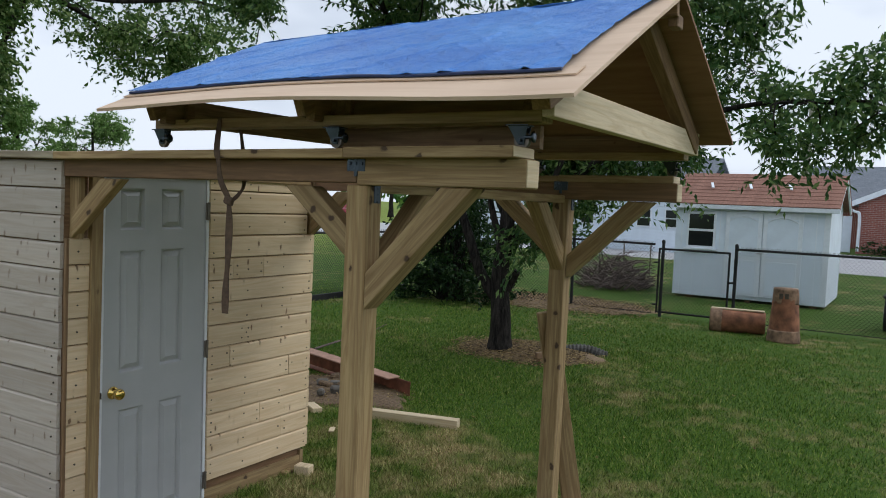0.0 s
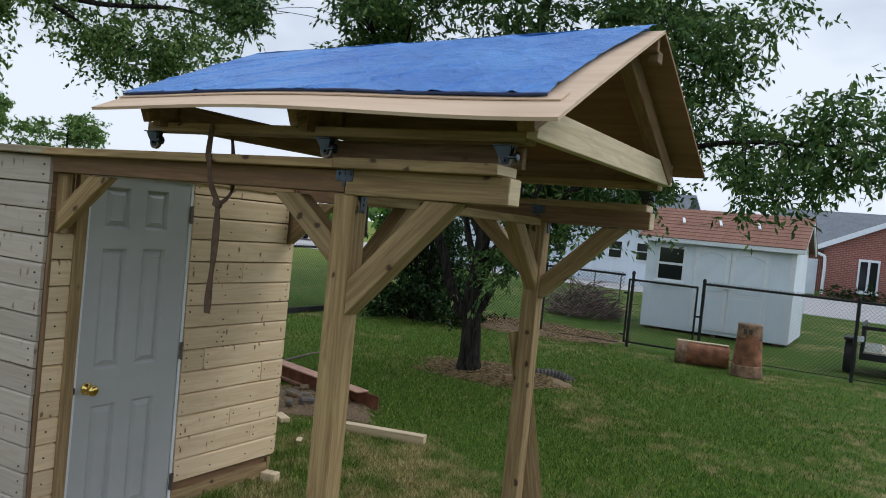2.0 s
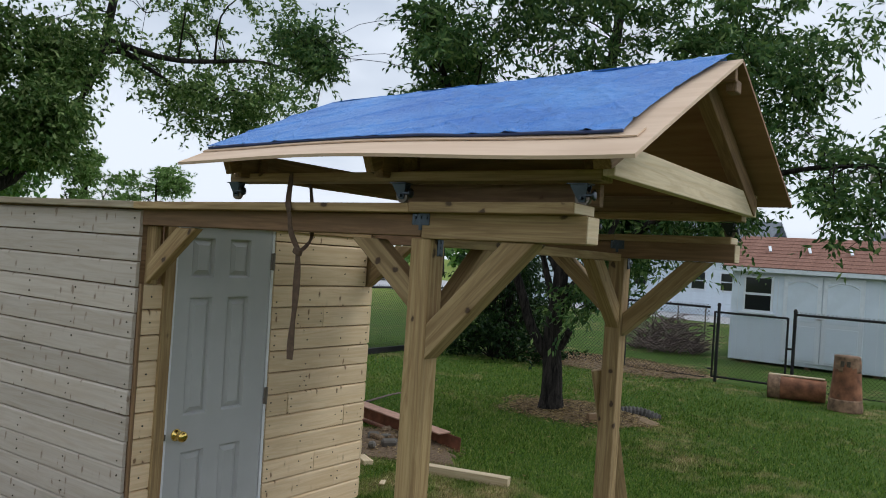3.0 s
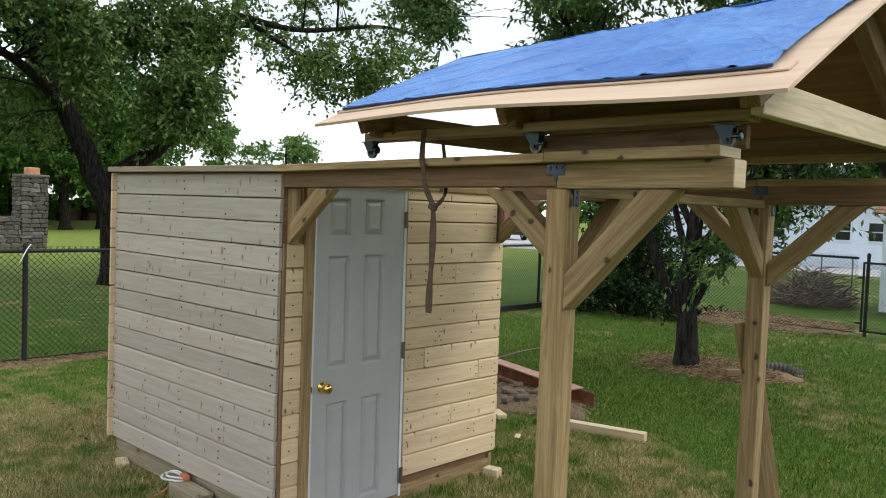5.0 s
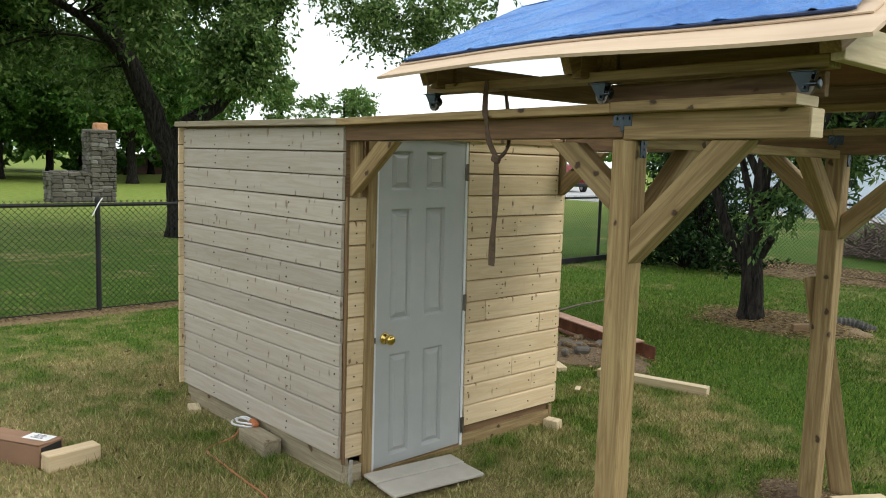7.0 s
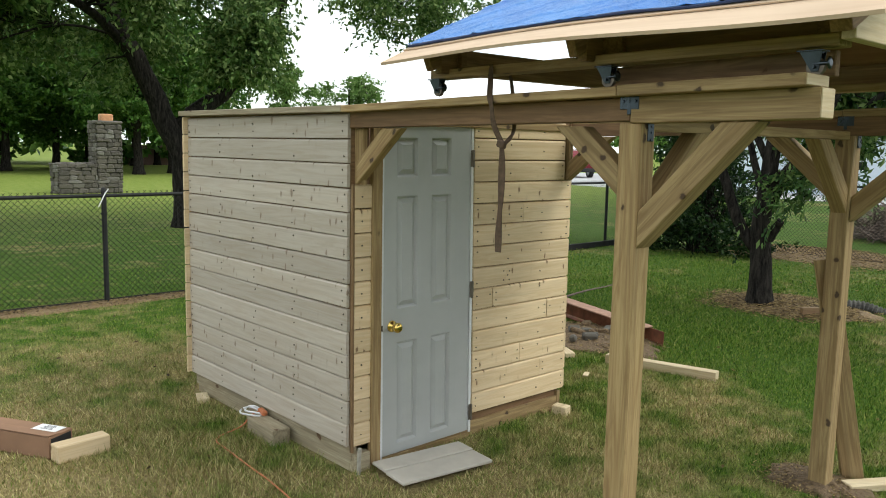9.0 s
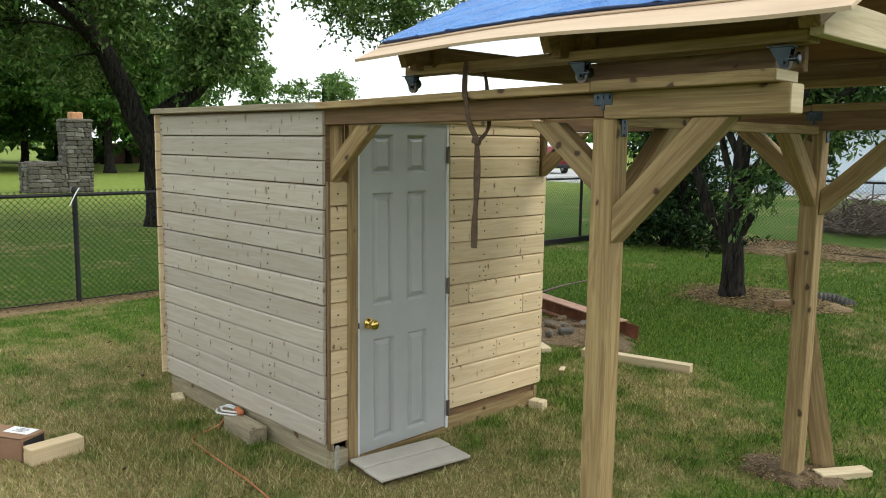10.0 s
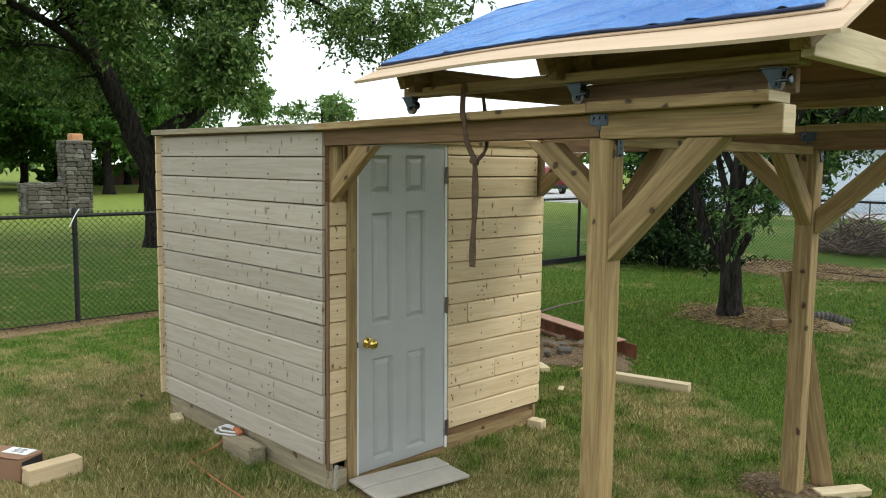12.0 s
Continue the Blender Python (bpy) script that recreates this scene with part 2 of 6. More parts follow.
def lawn(name, blade=False):
    k = Mat(name, 0.85).world_at()
    big = k.noise(0.55, 4.0)
    mid = k.noise(4.2, 6.0)
    fine = k.noise(38.0, 4.0)
    # worn, dry ground round the shed, lusher towards the shade of the trees
    d = k.node("VectorMath")
    d.operation = "DISTANCE"
    k.l.new(k.scaled(1, 0.8, 0), d.inputs[0])
    d.inputs[1].default_value = (-1.1, 0.4, 0)
    near = k.grey(d.outputs["Value"], 1.0, 4.6, 0.31, 0.0)
    add = k.node("Math")
    k.l.new(big, add.inputs[0])
    k.l.new(near, add.inputs[1])
    add2 = k.node("Math")
    k.l.new(add.outputs[0], add2.inputs[0])
    k.l.new(k.grey(mid, 0.3, 0.7, -0.18, 0.18), add2.inputs[1])
    dry = k.grey(add2.outputs[0], 0.52, 0.86)
    if blade:
        rnd = k.n.new("ShaderNodeNewGeometry").outputs["Random Per Island"]
        green = k.ramp(rnd, (0.0, (0.022, 0.062, 0.006)), (0.5, (0.098, 0.18, 0.022)), (0.85, (0.185, 0.275, 0.04)), (1.0, (0.36, 0.36, 0.12)))
        straw = k.ramp(rnd, (0.0, (0.15, 0.115, 0.045)), (0.6, (0.50, 0.415, 0.19)), (0.8, (0.68, 0.59, 0.32)), (0.82, (0.10, 0.17, 0.02)), (1.0, (0.20, 0.25, 0.06)))
        c = k.mix(k.grey(dry, 0.15, 0.85, 0.0, 0.9), green, straw)
        k.color(c)
        k.b.inputs["Roughness"].default_value = 0.75
        k.b.inputs["Specular IOR Level"].default_value = 0.12
        return k.m
    # ground under the blades; both tones darkened for the shadow between blades
    green = k.mix(k.grey(fine, 0.35, 0.7), (0.034, 0.070, 0.010), (0.086, 0.145, 0.022))
    straw = k.mix(k.grey(fine, 0.35, 0.7), (0.17, 0.13, 0.06), (0.37, 0.295, 0.15))
    c = k.mix(dry, green, straw)
    # open ground beyond the fence: its sunlit brightness is mixed into the grass colour
    sep = k.node("SeparateXYZ")
    k.l.new(k.at, sep.inputs[0])
    c = k.mix(k.grey(sep.outputs[1], 10.0, 21.0, 0.0, 0.85), c, k.mix(k.grey(mid, 0.3, 0.7), (0.13, 0.20, 0.03), (0.26, 0.29, 0.075)))
    k.b.inputs["Specular IOR Level"].default_value = 0.08
    k.color(c).bump(fine, 0.5, 0.03)
    return k.m


def leaf(name, a, b, c):
    k = Mat(name, 0.5)
    rnd = k.n.new("ShaderNodeNewGeometry").outputs["Random Per Island"]
    col = k.ramp(rnd, (0.0, a), (0.6, b), (1.0, c))
    k.color(col)
    k.b.inputs["Specular IOR Level"].default_value = 0.2
    tr = k.node("BsdfTranslucent")
    k.l.new(col, tr.inputs[0])
    mixs = k.node("MixShader")
    mixs.inputs[0].default_value = 0.35
    out = k.n["Material Output"]
    k.l.new(k.b.outputs[0], mixs.inputs[1])
    k.l.new(tr.outputs[0], mixs.inputs[2])
    k.l.new(mixs.outputs[0], out.inputs[0])
    return k.m


def bark(name, a, b):
    k = Mat(name, 0.95)
    k.b.inputs["Specular IOR Level"].default_value = 0.1
    n = k.noise(1.0, 6.0, k.scaled(24, 24, 5), 0.65, 0.5)
    k.color(k.mix(k.grey(n, 0.38, 0.66), a, b)).bump(n, 0.9, 0.03)
    return k.m


def ground_cover(name, a, b, c):
    k = Mat(name, 0.95)
    n = k.noise(45.0, 5.0)
    n2 = k.noise(7.0, 4.0)
    k.color(k.mix(k.grey(n2, 0.4, 0.65), k.mix(k.grey(n, 0.35, 0.68), a, b), c)).bump(n, 0.8, 0.03)
    return k.m


M_STONE = stone()
M_BRICK = brick()
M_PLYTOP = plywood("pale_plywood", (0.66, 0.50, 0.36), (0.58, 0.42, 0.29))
# the roof plywood again, with the shade of its underside in the colour
M_PLYUNDER = plywood("shaded_plywood", (0.30, 0.16, 0.09), (0.21, 0.105, 0.055))
M_TARP = tarpaulin()
M_LAWN = lawn("lawn")
M_BLADE = lawn("grass_blade", True)
M_LEAF_A = leaf("big_tree_leaf", (0.034, 0.082, 0.018), (0.115, 0.20, 0.048), (0.33, 0.41, 0.16))
M_LEAF_B = leaf("drooping_leaf", (0.03, 0.078, 0.022), (0.080, 0.155, 0.042), (0.19, 0.27, 0.08))
M_LEAF_C = leaf("far_leaf", (0.03, 0.085, 0.014), (0.075, 0.165, 0.028), (0.14, 0.24, 0.05))
M_LEAF_D = leaf("shrub_leaf", (0.007, 0.022, 0.006), (0.018, 0.045, 0.012), (0.05, 0.09, 0.02))
M_BARK = bark("dark_bark", (0.007, 0.0065, 0.006), (0.045, 0.039, 0.034))
M_MULCH = ground_cover("bark_mulch", (0.13, 0.085, 0.045), (0.34, 0.245, 0.14), (0.21, 0.14, 0.075))
M_SOIL = ground_cover("bare_soil", (0.085, 0.055, 0.032), (0.22, 0.15, 0.085), (0.14, 0.095, 0.055))
M_CHIP = leaf("mulch_chip", (0.045, 0.030, 0.016), (0.20, 0.138, 0.058), (0.44, 0.33, 0.15))
M_MORTAR = plain("dark_mortar", (0.17, 0.16, 0.14), 0.95, 0, 0.2)
M_LEAF_E = leaf("pale_far_leaf", (0.08, 0.16, 0.035), (0.16, 0.27, 0.07), (0.26, 0.37, 0.13))
M_TWIG = plain("dry_twig", (0.21, 0.155, 0.135), 0.9, 0, 0.3)

# ---- building helpers ----
PLACE = {}


def thing(name, at, label="", category="", group="", kind=""):
    """An Empty at a thing's base, that its parts hang from."""
    e = new(name)
    e.empty_display_size = 0.1
    e.matrix_basis = at if isinstance(at, Matrix) else Matrix.Translation(at)
    PLACE[e] = e.matrix_basis.copy()
    return tagged(e, label, category, group, kind)


def place(ob, m, parent=None):
    PLACE[ob] = m.copy()
    if parent is not None:
        ob.parent = parent
        m = PLACE[parent].inverted() @ m
    ob.matrix_basis = m
    return ob


def settle(e, x, y, scale=1.0):
    """Sets a thing down on its base at (x, y) and gives it its size."""
    turn = e.matrix_basis.to_3x3().to_4x4()
    e.matrix_basis = Matrix.Translation((x, y, e.matrix_basis.translation.z * scale)) @ turn @ Matrix.Scale(scale, 4)
    return e


def mesh_of(bm, name, mat, smooth=False):
    me = bpy.data.meshes.new(name)
    bm.to_mesh(me)
    bm.free()
    me.materials.append(mat)
    if smooth:
        me.shade_smooth()
    return me


def part(name, bm, mat, parent=None, label="", m=Matrix(), smooth=False):
    """Links a bmesh as one mesh object under a thing or a part."""
    ob = new(name, mesh_of(bm, name, mat, smooth))
    place(ob, m, parent)
    return tagged(ob, label)


def raw(name, verts, faces, mat, parent=None, label="", m=Matrix(), smooth=False):
    me = bpy.data.meshes.new(name)
    me.from_pydata(verts, [], faces)
    me.materials.append(mat)
    if smooth:
        me.shade_smooth()
    ob = new(name, me)
    place(ob, m, parent)
    return tagged(ob, label)


def box(sx, sy, sz, bevel=0.003, at=(0, 0, 0), bm=None):
    """A bevelled block, centred on at."""
    b = bmesh.new()
    bmesh.ops.create_cube(b, size=1.0)
    bmesh.ops.scale(b, vec=(sx, sy, sz), verts=b.verts)
    if bevel:
        bmesh.ops.bevel(b, geom=list(b.edges), offset=min(bevel, 0.3 * min(sx, sy, sz)), segments=1, affect="EDGES")
    bmesh.ops.translate(b, vec=at, verts=b.verts)
    return join(bm, b)


def join(bm, b):
    if bm is None:
        return b
    me = bpy.data.meshes.new("tmp")
    b.to_mesh(me)
    b.free()
    bm.from_mesh(me)
    bpy.data.meshes.remove(me)
    return bm


def rod(r, length, sides=12, r2=None, m=Matrix(), bm=None):
    """A closed rod along z from 0 to length."""
    b = bmesh.new()
    bmesh.ops.create_cone(b, cap_ends=True, segments=sides, radius1=r, radius2=r if r2 is None else r2, depth=length)
    bmesh.ops.translate(b, vec=(0, 0, length / 2), verts=b.verts)
    bmesh.ops.transform(b, matrix=m, verts=b.verts)
    return join(bm, b)


def span(p0, p1, up=(0, 0, 1)):
    """A frame at the middle of p0 to p1 whose x runs along it; and the length."""
    p0, p1 = Vector(p0), Vector(p1)
    x = (p1 - p0).normalized()
    y = Vector(up).cross(x)
    if y.length < 1e-4:
        y = Vector((0, 1, 0))
    y.normalize()
    z = x.cross(y)
    m = Matrix((x, y, z)).transposed().to_4x4()
    m.translation = (p0 + p1) / 2
    return m, (p1 - p0).length


def timber(name, p0, p1, w, h, mat=None, parent=None, label="", up=(0, 0, 1), bevel=0.0025):
    """A sawn timber from p0 to p1, w across and h deep; the grain runs along it."""
    m, n = span(p0, p1, up)
    return part(name, box(n, w, h, bevel), mat or M_TREATED, parent, label, m)


def tube(points, radii, sides=7, bm=None):
    """A tapered tube along points."""
    b = bm or bmesh.new()
    pts = [Vector(p) for p in points]
    rings = []
    for i, p in enumerate(pts):
        d = (pts[min(i + 1, len(pts) - 1)] - pts[max(i - 1, 0)]).normalized()
        a = d.cross(Vector((0.31, 0.17, 0.93)) if abs(d.z) < 0.9 else Vector((1, 0, 0))).normalized()
        c = d.cross(a)
        r = radii[i] if not isinstance(radii, (int, float)) else radii
        rings.append([b.verts.new(p + r * (math.cos(6.2832 * k / sides) * a + math.sin(6.2832 * k / sides) * c)) for k in range(sides)])
    for r0, r1 in zip(rings, rings[1:]):
        for k in range(sides):
            b.faces.new((r0[k], r0[(k + 1) % sides], r1[(k + 1) % sides], r1[k]))
    b.faces.new(rings[0][::-1])
    b.faces.new(rings[-1])
    return b


def curve_points(ctrl, n=40):
    """A smooth line through control points (Catmull-Rom)."""
    c = [Vector(p) for p in ctrl]
    c = [2 * c[0] - c[1], *c, 2 * c[-1] - c[-2]]
    out = []
    per = max(2, n // (len(c) - 3))
    for i in range(len(c) - 3):
        p0, p1, p2, p3 = c[i:i + 4]
        for k in range(per):
            t = k / per
            out.append(0.5 * (2 * p1 + (p2 - p0) * t + (2 * p0 - 5 * p1 + 4 * p2 - p3) * t * t + (3 * p1 - p0 - 3 * p2 + p3) * t ** 3))
    out.append(c[-2])
    return out

# ---- ground ----
W, L = 1.70, 1.80            # the shed's front (along x) and side (along y)
E, Z0 = 0.1228, 0.141        # height of one board on the front, underside of the lowest board
E_SIDE = 0.1210              # height of one board on the side wall


def make_ground():
    xs = sorted(set([-900, -300, -120, -60, -30, -16] + [-8 + i * 0.5 for i in range(45)] + [16, 20, 30, 45, 70, 120, 300, 900]))
    ys = sorted(set([-900, -300, -120, -60, -30, -16] + [-8 + i * 0.5 for i in range(45)] + [16, 20, 30, 45, 70, 120, 300, 900]))
    v = [(x, y, (0.012 * noise.noise((x * 0.9, y * 0.9, 0)) if abs(x) < 14 and abs(y) < 14 else 0.0)) for y in ys for x in xs]
    n = len(xs)
    f = [(j * n + i, j * n + i + 1, (j + 1) * n + i + 1, (j + 1) * n + i) for j in range(len(ys) - 1) for i in range(n - 1)]
    g = raw("ground", v, f, M_LAWN, smooth=True)
    tagged(g, "mown lawn, green with dry straw-coloured patches", "ground", kind="structure")


make_ground()

# ---- the shed: a small roll-off-roof hut with lap boards ----


def board_mesh(name, n, h=E, t=0.018, mat=None):
    """One siding board, n long along x, its face towards -y, with chamfered long edges."""
    g = 0.0026
    prof = [(0, g), (0, h - g), (-t * 0.35, h - g), (-t * 0.8, h - 0.007), (-t, h - 0.013), (-t, 0.005), (-t * 0.9, g)]
    b = bmesh.new()
    ends = [[b.verts.new((x, y, z)) for y, z in prof] for x in (-n / 2, n / 2)]
    k = len(prof)
    for i in range(k):
        b.faces.new((ends[0][i], ends[0][(i + 1) % k], ends[1][(i + 1) % k], ends[1][i]))
    b.faces.new(ends[0][::-1])
    b.faces.new(ends[1])
    bmesh.ops.recalc_face_normals(b, faces=b.faces)
    return mesh_of(b, name, mat or M_SIDING)


hut_wall_left = thing("wall_left", (0, L / 2, Z0), "pale pine board wall of a small shed", "wall", kind="structure")
hut_wall_front = thing("wall_front", (W / 2, 0, Z0), "pale pine board wall of a shed beside the white door", "wall", kind="structure")
hut_wall_back = thing("wall_back", (W / 2, L, Z0), "pale pine board wall of a small shed", "wall", kind="structure")
hut_wall_right = thing("wall_right", (W, L / 2, Z0), "pale pine board wall of a small shed", "wall", kind="structure")

ROWS = 14
rng = random.Random(4)
board_cache = {}


def board(parent, x0, x1, row, turn, origin):
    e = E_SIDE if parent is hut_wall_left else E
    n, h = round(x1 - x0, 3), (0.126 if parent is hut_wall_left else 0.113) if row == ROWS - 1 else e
    # side wall takes the bleached pine with its shade in the colour
    mat = M_BLEACHED_SHADED if parent is hut_wall_left else M_SIDING
    if (n, h, mat.name) not in board_cache:
        board_cache[n, h, mat.name] = board_mesh("board", n, h, mat=mat)
    ob = new("board", board_cache[n, h, mat.name])
    push = rng.uniform(-0.0022, 0.0022)
    tilt = rng.uniform(-0.12, 0.12)
    m = Matrix.Translation(origin) @ Matrix.Rotation(turn, 4, "Z") @ pose((x0 + x1) / 2, push, Z0 + row * e, 0, tilt, 0)
    place(ob, m, parent)
    return ob


def nails(parent, spots, turn, origin):
    b = bmesh.new()
    for x, z in spots:
        rod(rng.uniform(0.0034, 0.0048), 0.004, 6, m=pose(x, -0.0195, z, 90, 0, 0), bm=b)
    part("nail_heads", b, M_NAIL, parent, "dark nail heads", Matrix.Translation(origin) @ Matrix.Rotation(turn, 4, "Z"))


# side wall that faces -x: its boards run along y
spots = []
for r in range(ROWS):
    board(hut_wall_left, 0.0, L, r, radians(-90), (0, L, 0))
    for x in (0.03, 0.45, 0.87, 1.30, L - 0.03):
        for dz in (0.032, 0.082):
            if rng.random() < 0.86:
                spots.append((x + rng.uniform(-0.012, 0.012), Z0 + r * E_SIDE + dz + rng.uniform(-0.008, 0.008)))
nails(hut_wall_left, spots, radians(-90), (0, L, 0))
# front wall, on both sides of the door
spots = []
for r in range(ROWS):
    short = 0.108 if r > 4 else 0.112
    if r < 11:
        board(hut_wall_front, 0.012, 0.012 + short, r, 0, (0, 0, 0))
        spots.append((0.06, Z0 + r * E + 0.06))
    cuts = {9: (1.02, 1.258), 5: (1.01,), 2: (1.26,), 1: (1.45,), 4: (1.50,), 6: (1.12,)}.get(r, ())
    right = W - 0.016 if r < 11 else W - 0.075
    edges = [0.862 - 0.0020 * r, *cuts, right]
    for a, c in zip(edges, edges[1:]):
        board(hut_wall_front, a + 0.0008, c - 0.0008, r, 0, (0, 0, 0))
        for x in (a + 0.025, c - 0.025):
            for dz in (0.032, 0.082):
                if rng.random() < 0.75:
                    spots.append((x, Z0 + r * E + dz + rng.uniform(-0.01, 0.01)))
    for x in (1.13, 1.42):
        if rng.random() < 0.8:
            spots.append((x, Z0 + r * E + rng.uniform(0.035, 0.09)))
nails(hut_wall_front, spots, 0, (0, 0, 0))
for r in range(ROWS):
    board(hut_wall_back, -0.022, W + 0.046, r, radians(180), (W, L + 0.0, 0))
    board(hut_wall_right, 0.0, L, r, radians(90), (W, 0, 0))
# framing behind the boards
for x0, y0, x1, y1, par in ((0.004, 0.004, 0.042, L, hut_wall_left), (W - 0.042, 0.004, W - 0.004, L, hut_wall_right), (0.05, L - 0.042, W - 0.05, L - 0.004, hut_wall_back)):
    b = box(x1 - x0, y1 - y0, ROWS * E - 0.012, 0.002)
    part("sheathing", b, M_DARKWOOD, par, "dark inner sheathing", pose((x0 + x1) / 2, (y0 + y1) / 2, Z0 + ROWS * E / 2 - 0.001))
for x0, x1 in ((0.05, 0.12), (0.845, W - 0.05)):
    part("sheathing", box(x1 - x0, 0.038, ROWS * E - 0.04, 0.002), M_DARKWOOD, hut_wall_front, "dark inner sheathing", pose((x0 + x1) / 2, 0.023, Z0 + ROWS * E / 2 - 0.015))
timber("corner_post", (0.008, -0.012, Z0 - 0.03), (0.008, -0.012, 1.49), 0.016, 0.018, M_DARKWOOD, hut_wall_front, "narrow dark corner strip")
timber("corner_stud", (0.045, -0.018, 1.49), (0.045, -0.018, 1.765), 0.086, 0.03, M_TREATED, hut_wall_front)
timber("corner_stud", (W - 0.035, -0.012, 1.49), (W - 0.035, -0.012, 1.765), 0.05, 0.03, M_TREATED, hut_wall_front)
timber("header", (0.10, -0.012, 1.815), (W - 0.06, -0.012, 1.815), 0.03, 0.045, M_TREATED, hut_wall_front)
floor_inside = part("floor", box(W - 0.1, L - 0.1, 0.03, 0.002), M_DARKWOOD, None, "", pose(W / 2, L / 2, Z0 - 0.02))
tagged(floor_inside, "plain brown timber floor inside the shed", "floor", kind="structure")

# floor frame and skids
base = thing("floor_frame", (W / 2, L / 2, 0), "treated timber rim joists and skids under the shed", "floor frame", kind="structure")
timber("rim_joist", (0.03, 0.0, 0.098), (0.03, L, 0.098), 0.038, 0.075, M_WEATHERED, base)
timber("rim_joist", (0.12, 0.016, 0.040), (W - 0.05, 0.016, 0.046), 0.038, 0.088, M_TREATED, base)
# recessed board; the shadow under the wall is part of its dark brown
timber("sill_board", (0.86, 0.034, 0.115), (W - 0.03, 0.034, 0.118), 0.034, 0.060, M_BEAM, base, "brown board under the wall, darkened as its recess shadow")
timber("end_cleat", (W - 0.036, 0.010, 0.0), (W - 0.036, 0.010, 0.12), 0.03, 0.03, M_TREATED, base)
timber("skid", (0.055, 0.02, 0.032), (0.055, L - 0.02, 0.032), 0.075, 0.062, M_WEATHERED, base)
timber("skid", (W - 0.09, 0.03, 0.03), (W - 0.09, L - 0.02, 0.03), 0.085, 0.058, M_TREATED, base)
timber("corner_block", (0.02, -0.004, 0.05), (0.115, -0.004, 0.05), 0.05, 0.10, M_WEATHERED, base)
timber("door_sill", (0.12, 0.0, 0.012), (0.85, 0.0, 0.012), 0.03, 0.04, M_TREATED, base)


def small_block(name, x, y, turn, sx, sy, sz, mat, label, lift=0.0):
    ob = part(name, box(sx, sy, sz, 0.005), mat, None, label, pose(x, y, sz / 2 + lift, 0, 0, turn))
    return tagged(ob, label, "block")


small_block("timber_block", W - 0.12, -0.10, 12, 0.075, 0.10, 0.065, M_FRESH, "pale timber block at the corner of the shed")
small_block("timber_block", W - 0.18, 0.0, 88, 0.09, 0.09, 0.03, M_TREATED, "small treated offcut under the shed wall")
small_block("timber_block", -0.068, 0.70, 88, 0.31, 0.11, 0.10, M_WEATHERED, "weathered tan timber block lying beside the shed wall")
small_block("white_offcut", -0.05, 1.58, 70, 0.14, 0.075, 0.035, M_FRESH, "pale offcut lying in the grass by the shed")

# ---- door ----
DX0, DX1, DZ0, DZ1 = 0.203, 0.842, 0.038, 1.785
door = thing("door_1", (DX0, 0, DZ0), "closed white six-panel door with a brass knob", "door", kind="structure")


def door_leaf():
    """The leaf with six sunk, raised-field panels."""
    dw, dh = DX1 - DX0, DZ1 - DZ0
    cols = [(0.110, 0.258), (0.350, 0.498)]
    rows = [(0.050, 0.612), (0.790, 1.388), (1.482, 1.690)]
    b = bmesh.new()
    xs = sorted({0, dw, *[v for c in cols for v in c]})
    zs = sorted({0, dh, *[v for r in rows for v in r]})
    grid = {}

    def vert(x, y, z):
        key = (round(x, 4), round(y, 4), round(z, 4))
        if key not in grid:
            grid[key] = b.verts.new((x, y, z))
        return grid[key]

    def quad(*p):
        b.faces.new([vert(*q) for q in p])

    for x0, x1 in zip(xs, xs[1:]):
        for z0, z1 in zip(zs, zs[1:]):
            if (x0, x1) in cols and (z0, z1) in rows:
                ring = [(0, 0.0), (0.004, 0.001), (0.013, 0.017), (0.018, 0.017), (0.042, 0.003), (0.045, 0.004)]
                for (a, ya), (c, yc) in zip(ring, ring[1:]):
                    p = [(x0 + a, ya, z0 + a), (x1 - a, ya, z0 + a), (x1 - a, ya, z1 - a), (x0 + a, ya, z1 - a)]
                    q = [(x0 + c, yc, z0 + c), (x1 - c, yc, z0 + c), (x1 - c, yc, z1 - c), (x0 + c, yc, z1 - c)]
                    for i in range(4):
                        quad(p[i], p[(i + 1) % 4], q[(i + 1) % 4], q[i])
                quad(*q)
            else:
                quad((x0, 0, z0), (x1, 0, z0), (x1, 0, z1), (x0, 0, z1))
    back = 0.042
    for x0, x1 in zip(xs, xs[1:]):
        quad((x0, 0, 0), (x0, back, 0), (x1, back, 0), (x1, 0, 0))
        quad((x0, 0, dh), (x1, 0, dh), (x1, back, dh), (x0, back, dh))
    for z0, z1 in zip(zs, zs[1:]):
        quad((0, 0, z0), (0, 0, z1), (0, back, z1), (0, back, z0))
        quad((dw, 0, z0), (dw, back, z0), (dw, back, z1), (dw, 0, z1))
    b.faces.new([vert(0, back, 0), vert(0, back, dh), vert(dw, back, dh), vert(dw, back, 0)])
    bmesh.ops.recalc_face_normals(b, faces=b.faces)
    return b


leaf_ob = part("door_leaf", door_leaf(), M_DOOR, door, "", pose(DX0 - 0.012, -0.012, DZ0, 0, -0.7, 0))


def lathe(profile, sides=20):
    """A turned shape round z from (radius, height) pairs."""
    b = bmesh.new()
    rings = [[b.verts.new((r * math.cos(6.2832 * k / sides), r * math.sin(6.2832 * k / sides), z)) for k in range(sides)] for r, z in profile]
    for r0, r1 in zip(rings, rings[1:]):
        for k in range(sides):
            b.faces.new((r0[k], r0[(k + 1) % sides], r1[(k + 1) % sides], r1[k]))
    b.faces.new(rings[0][::-1])
    b.faces.new(rings[-1])
    return b


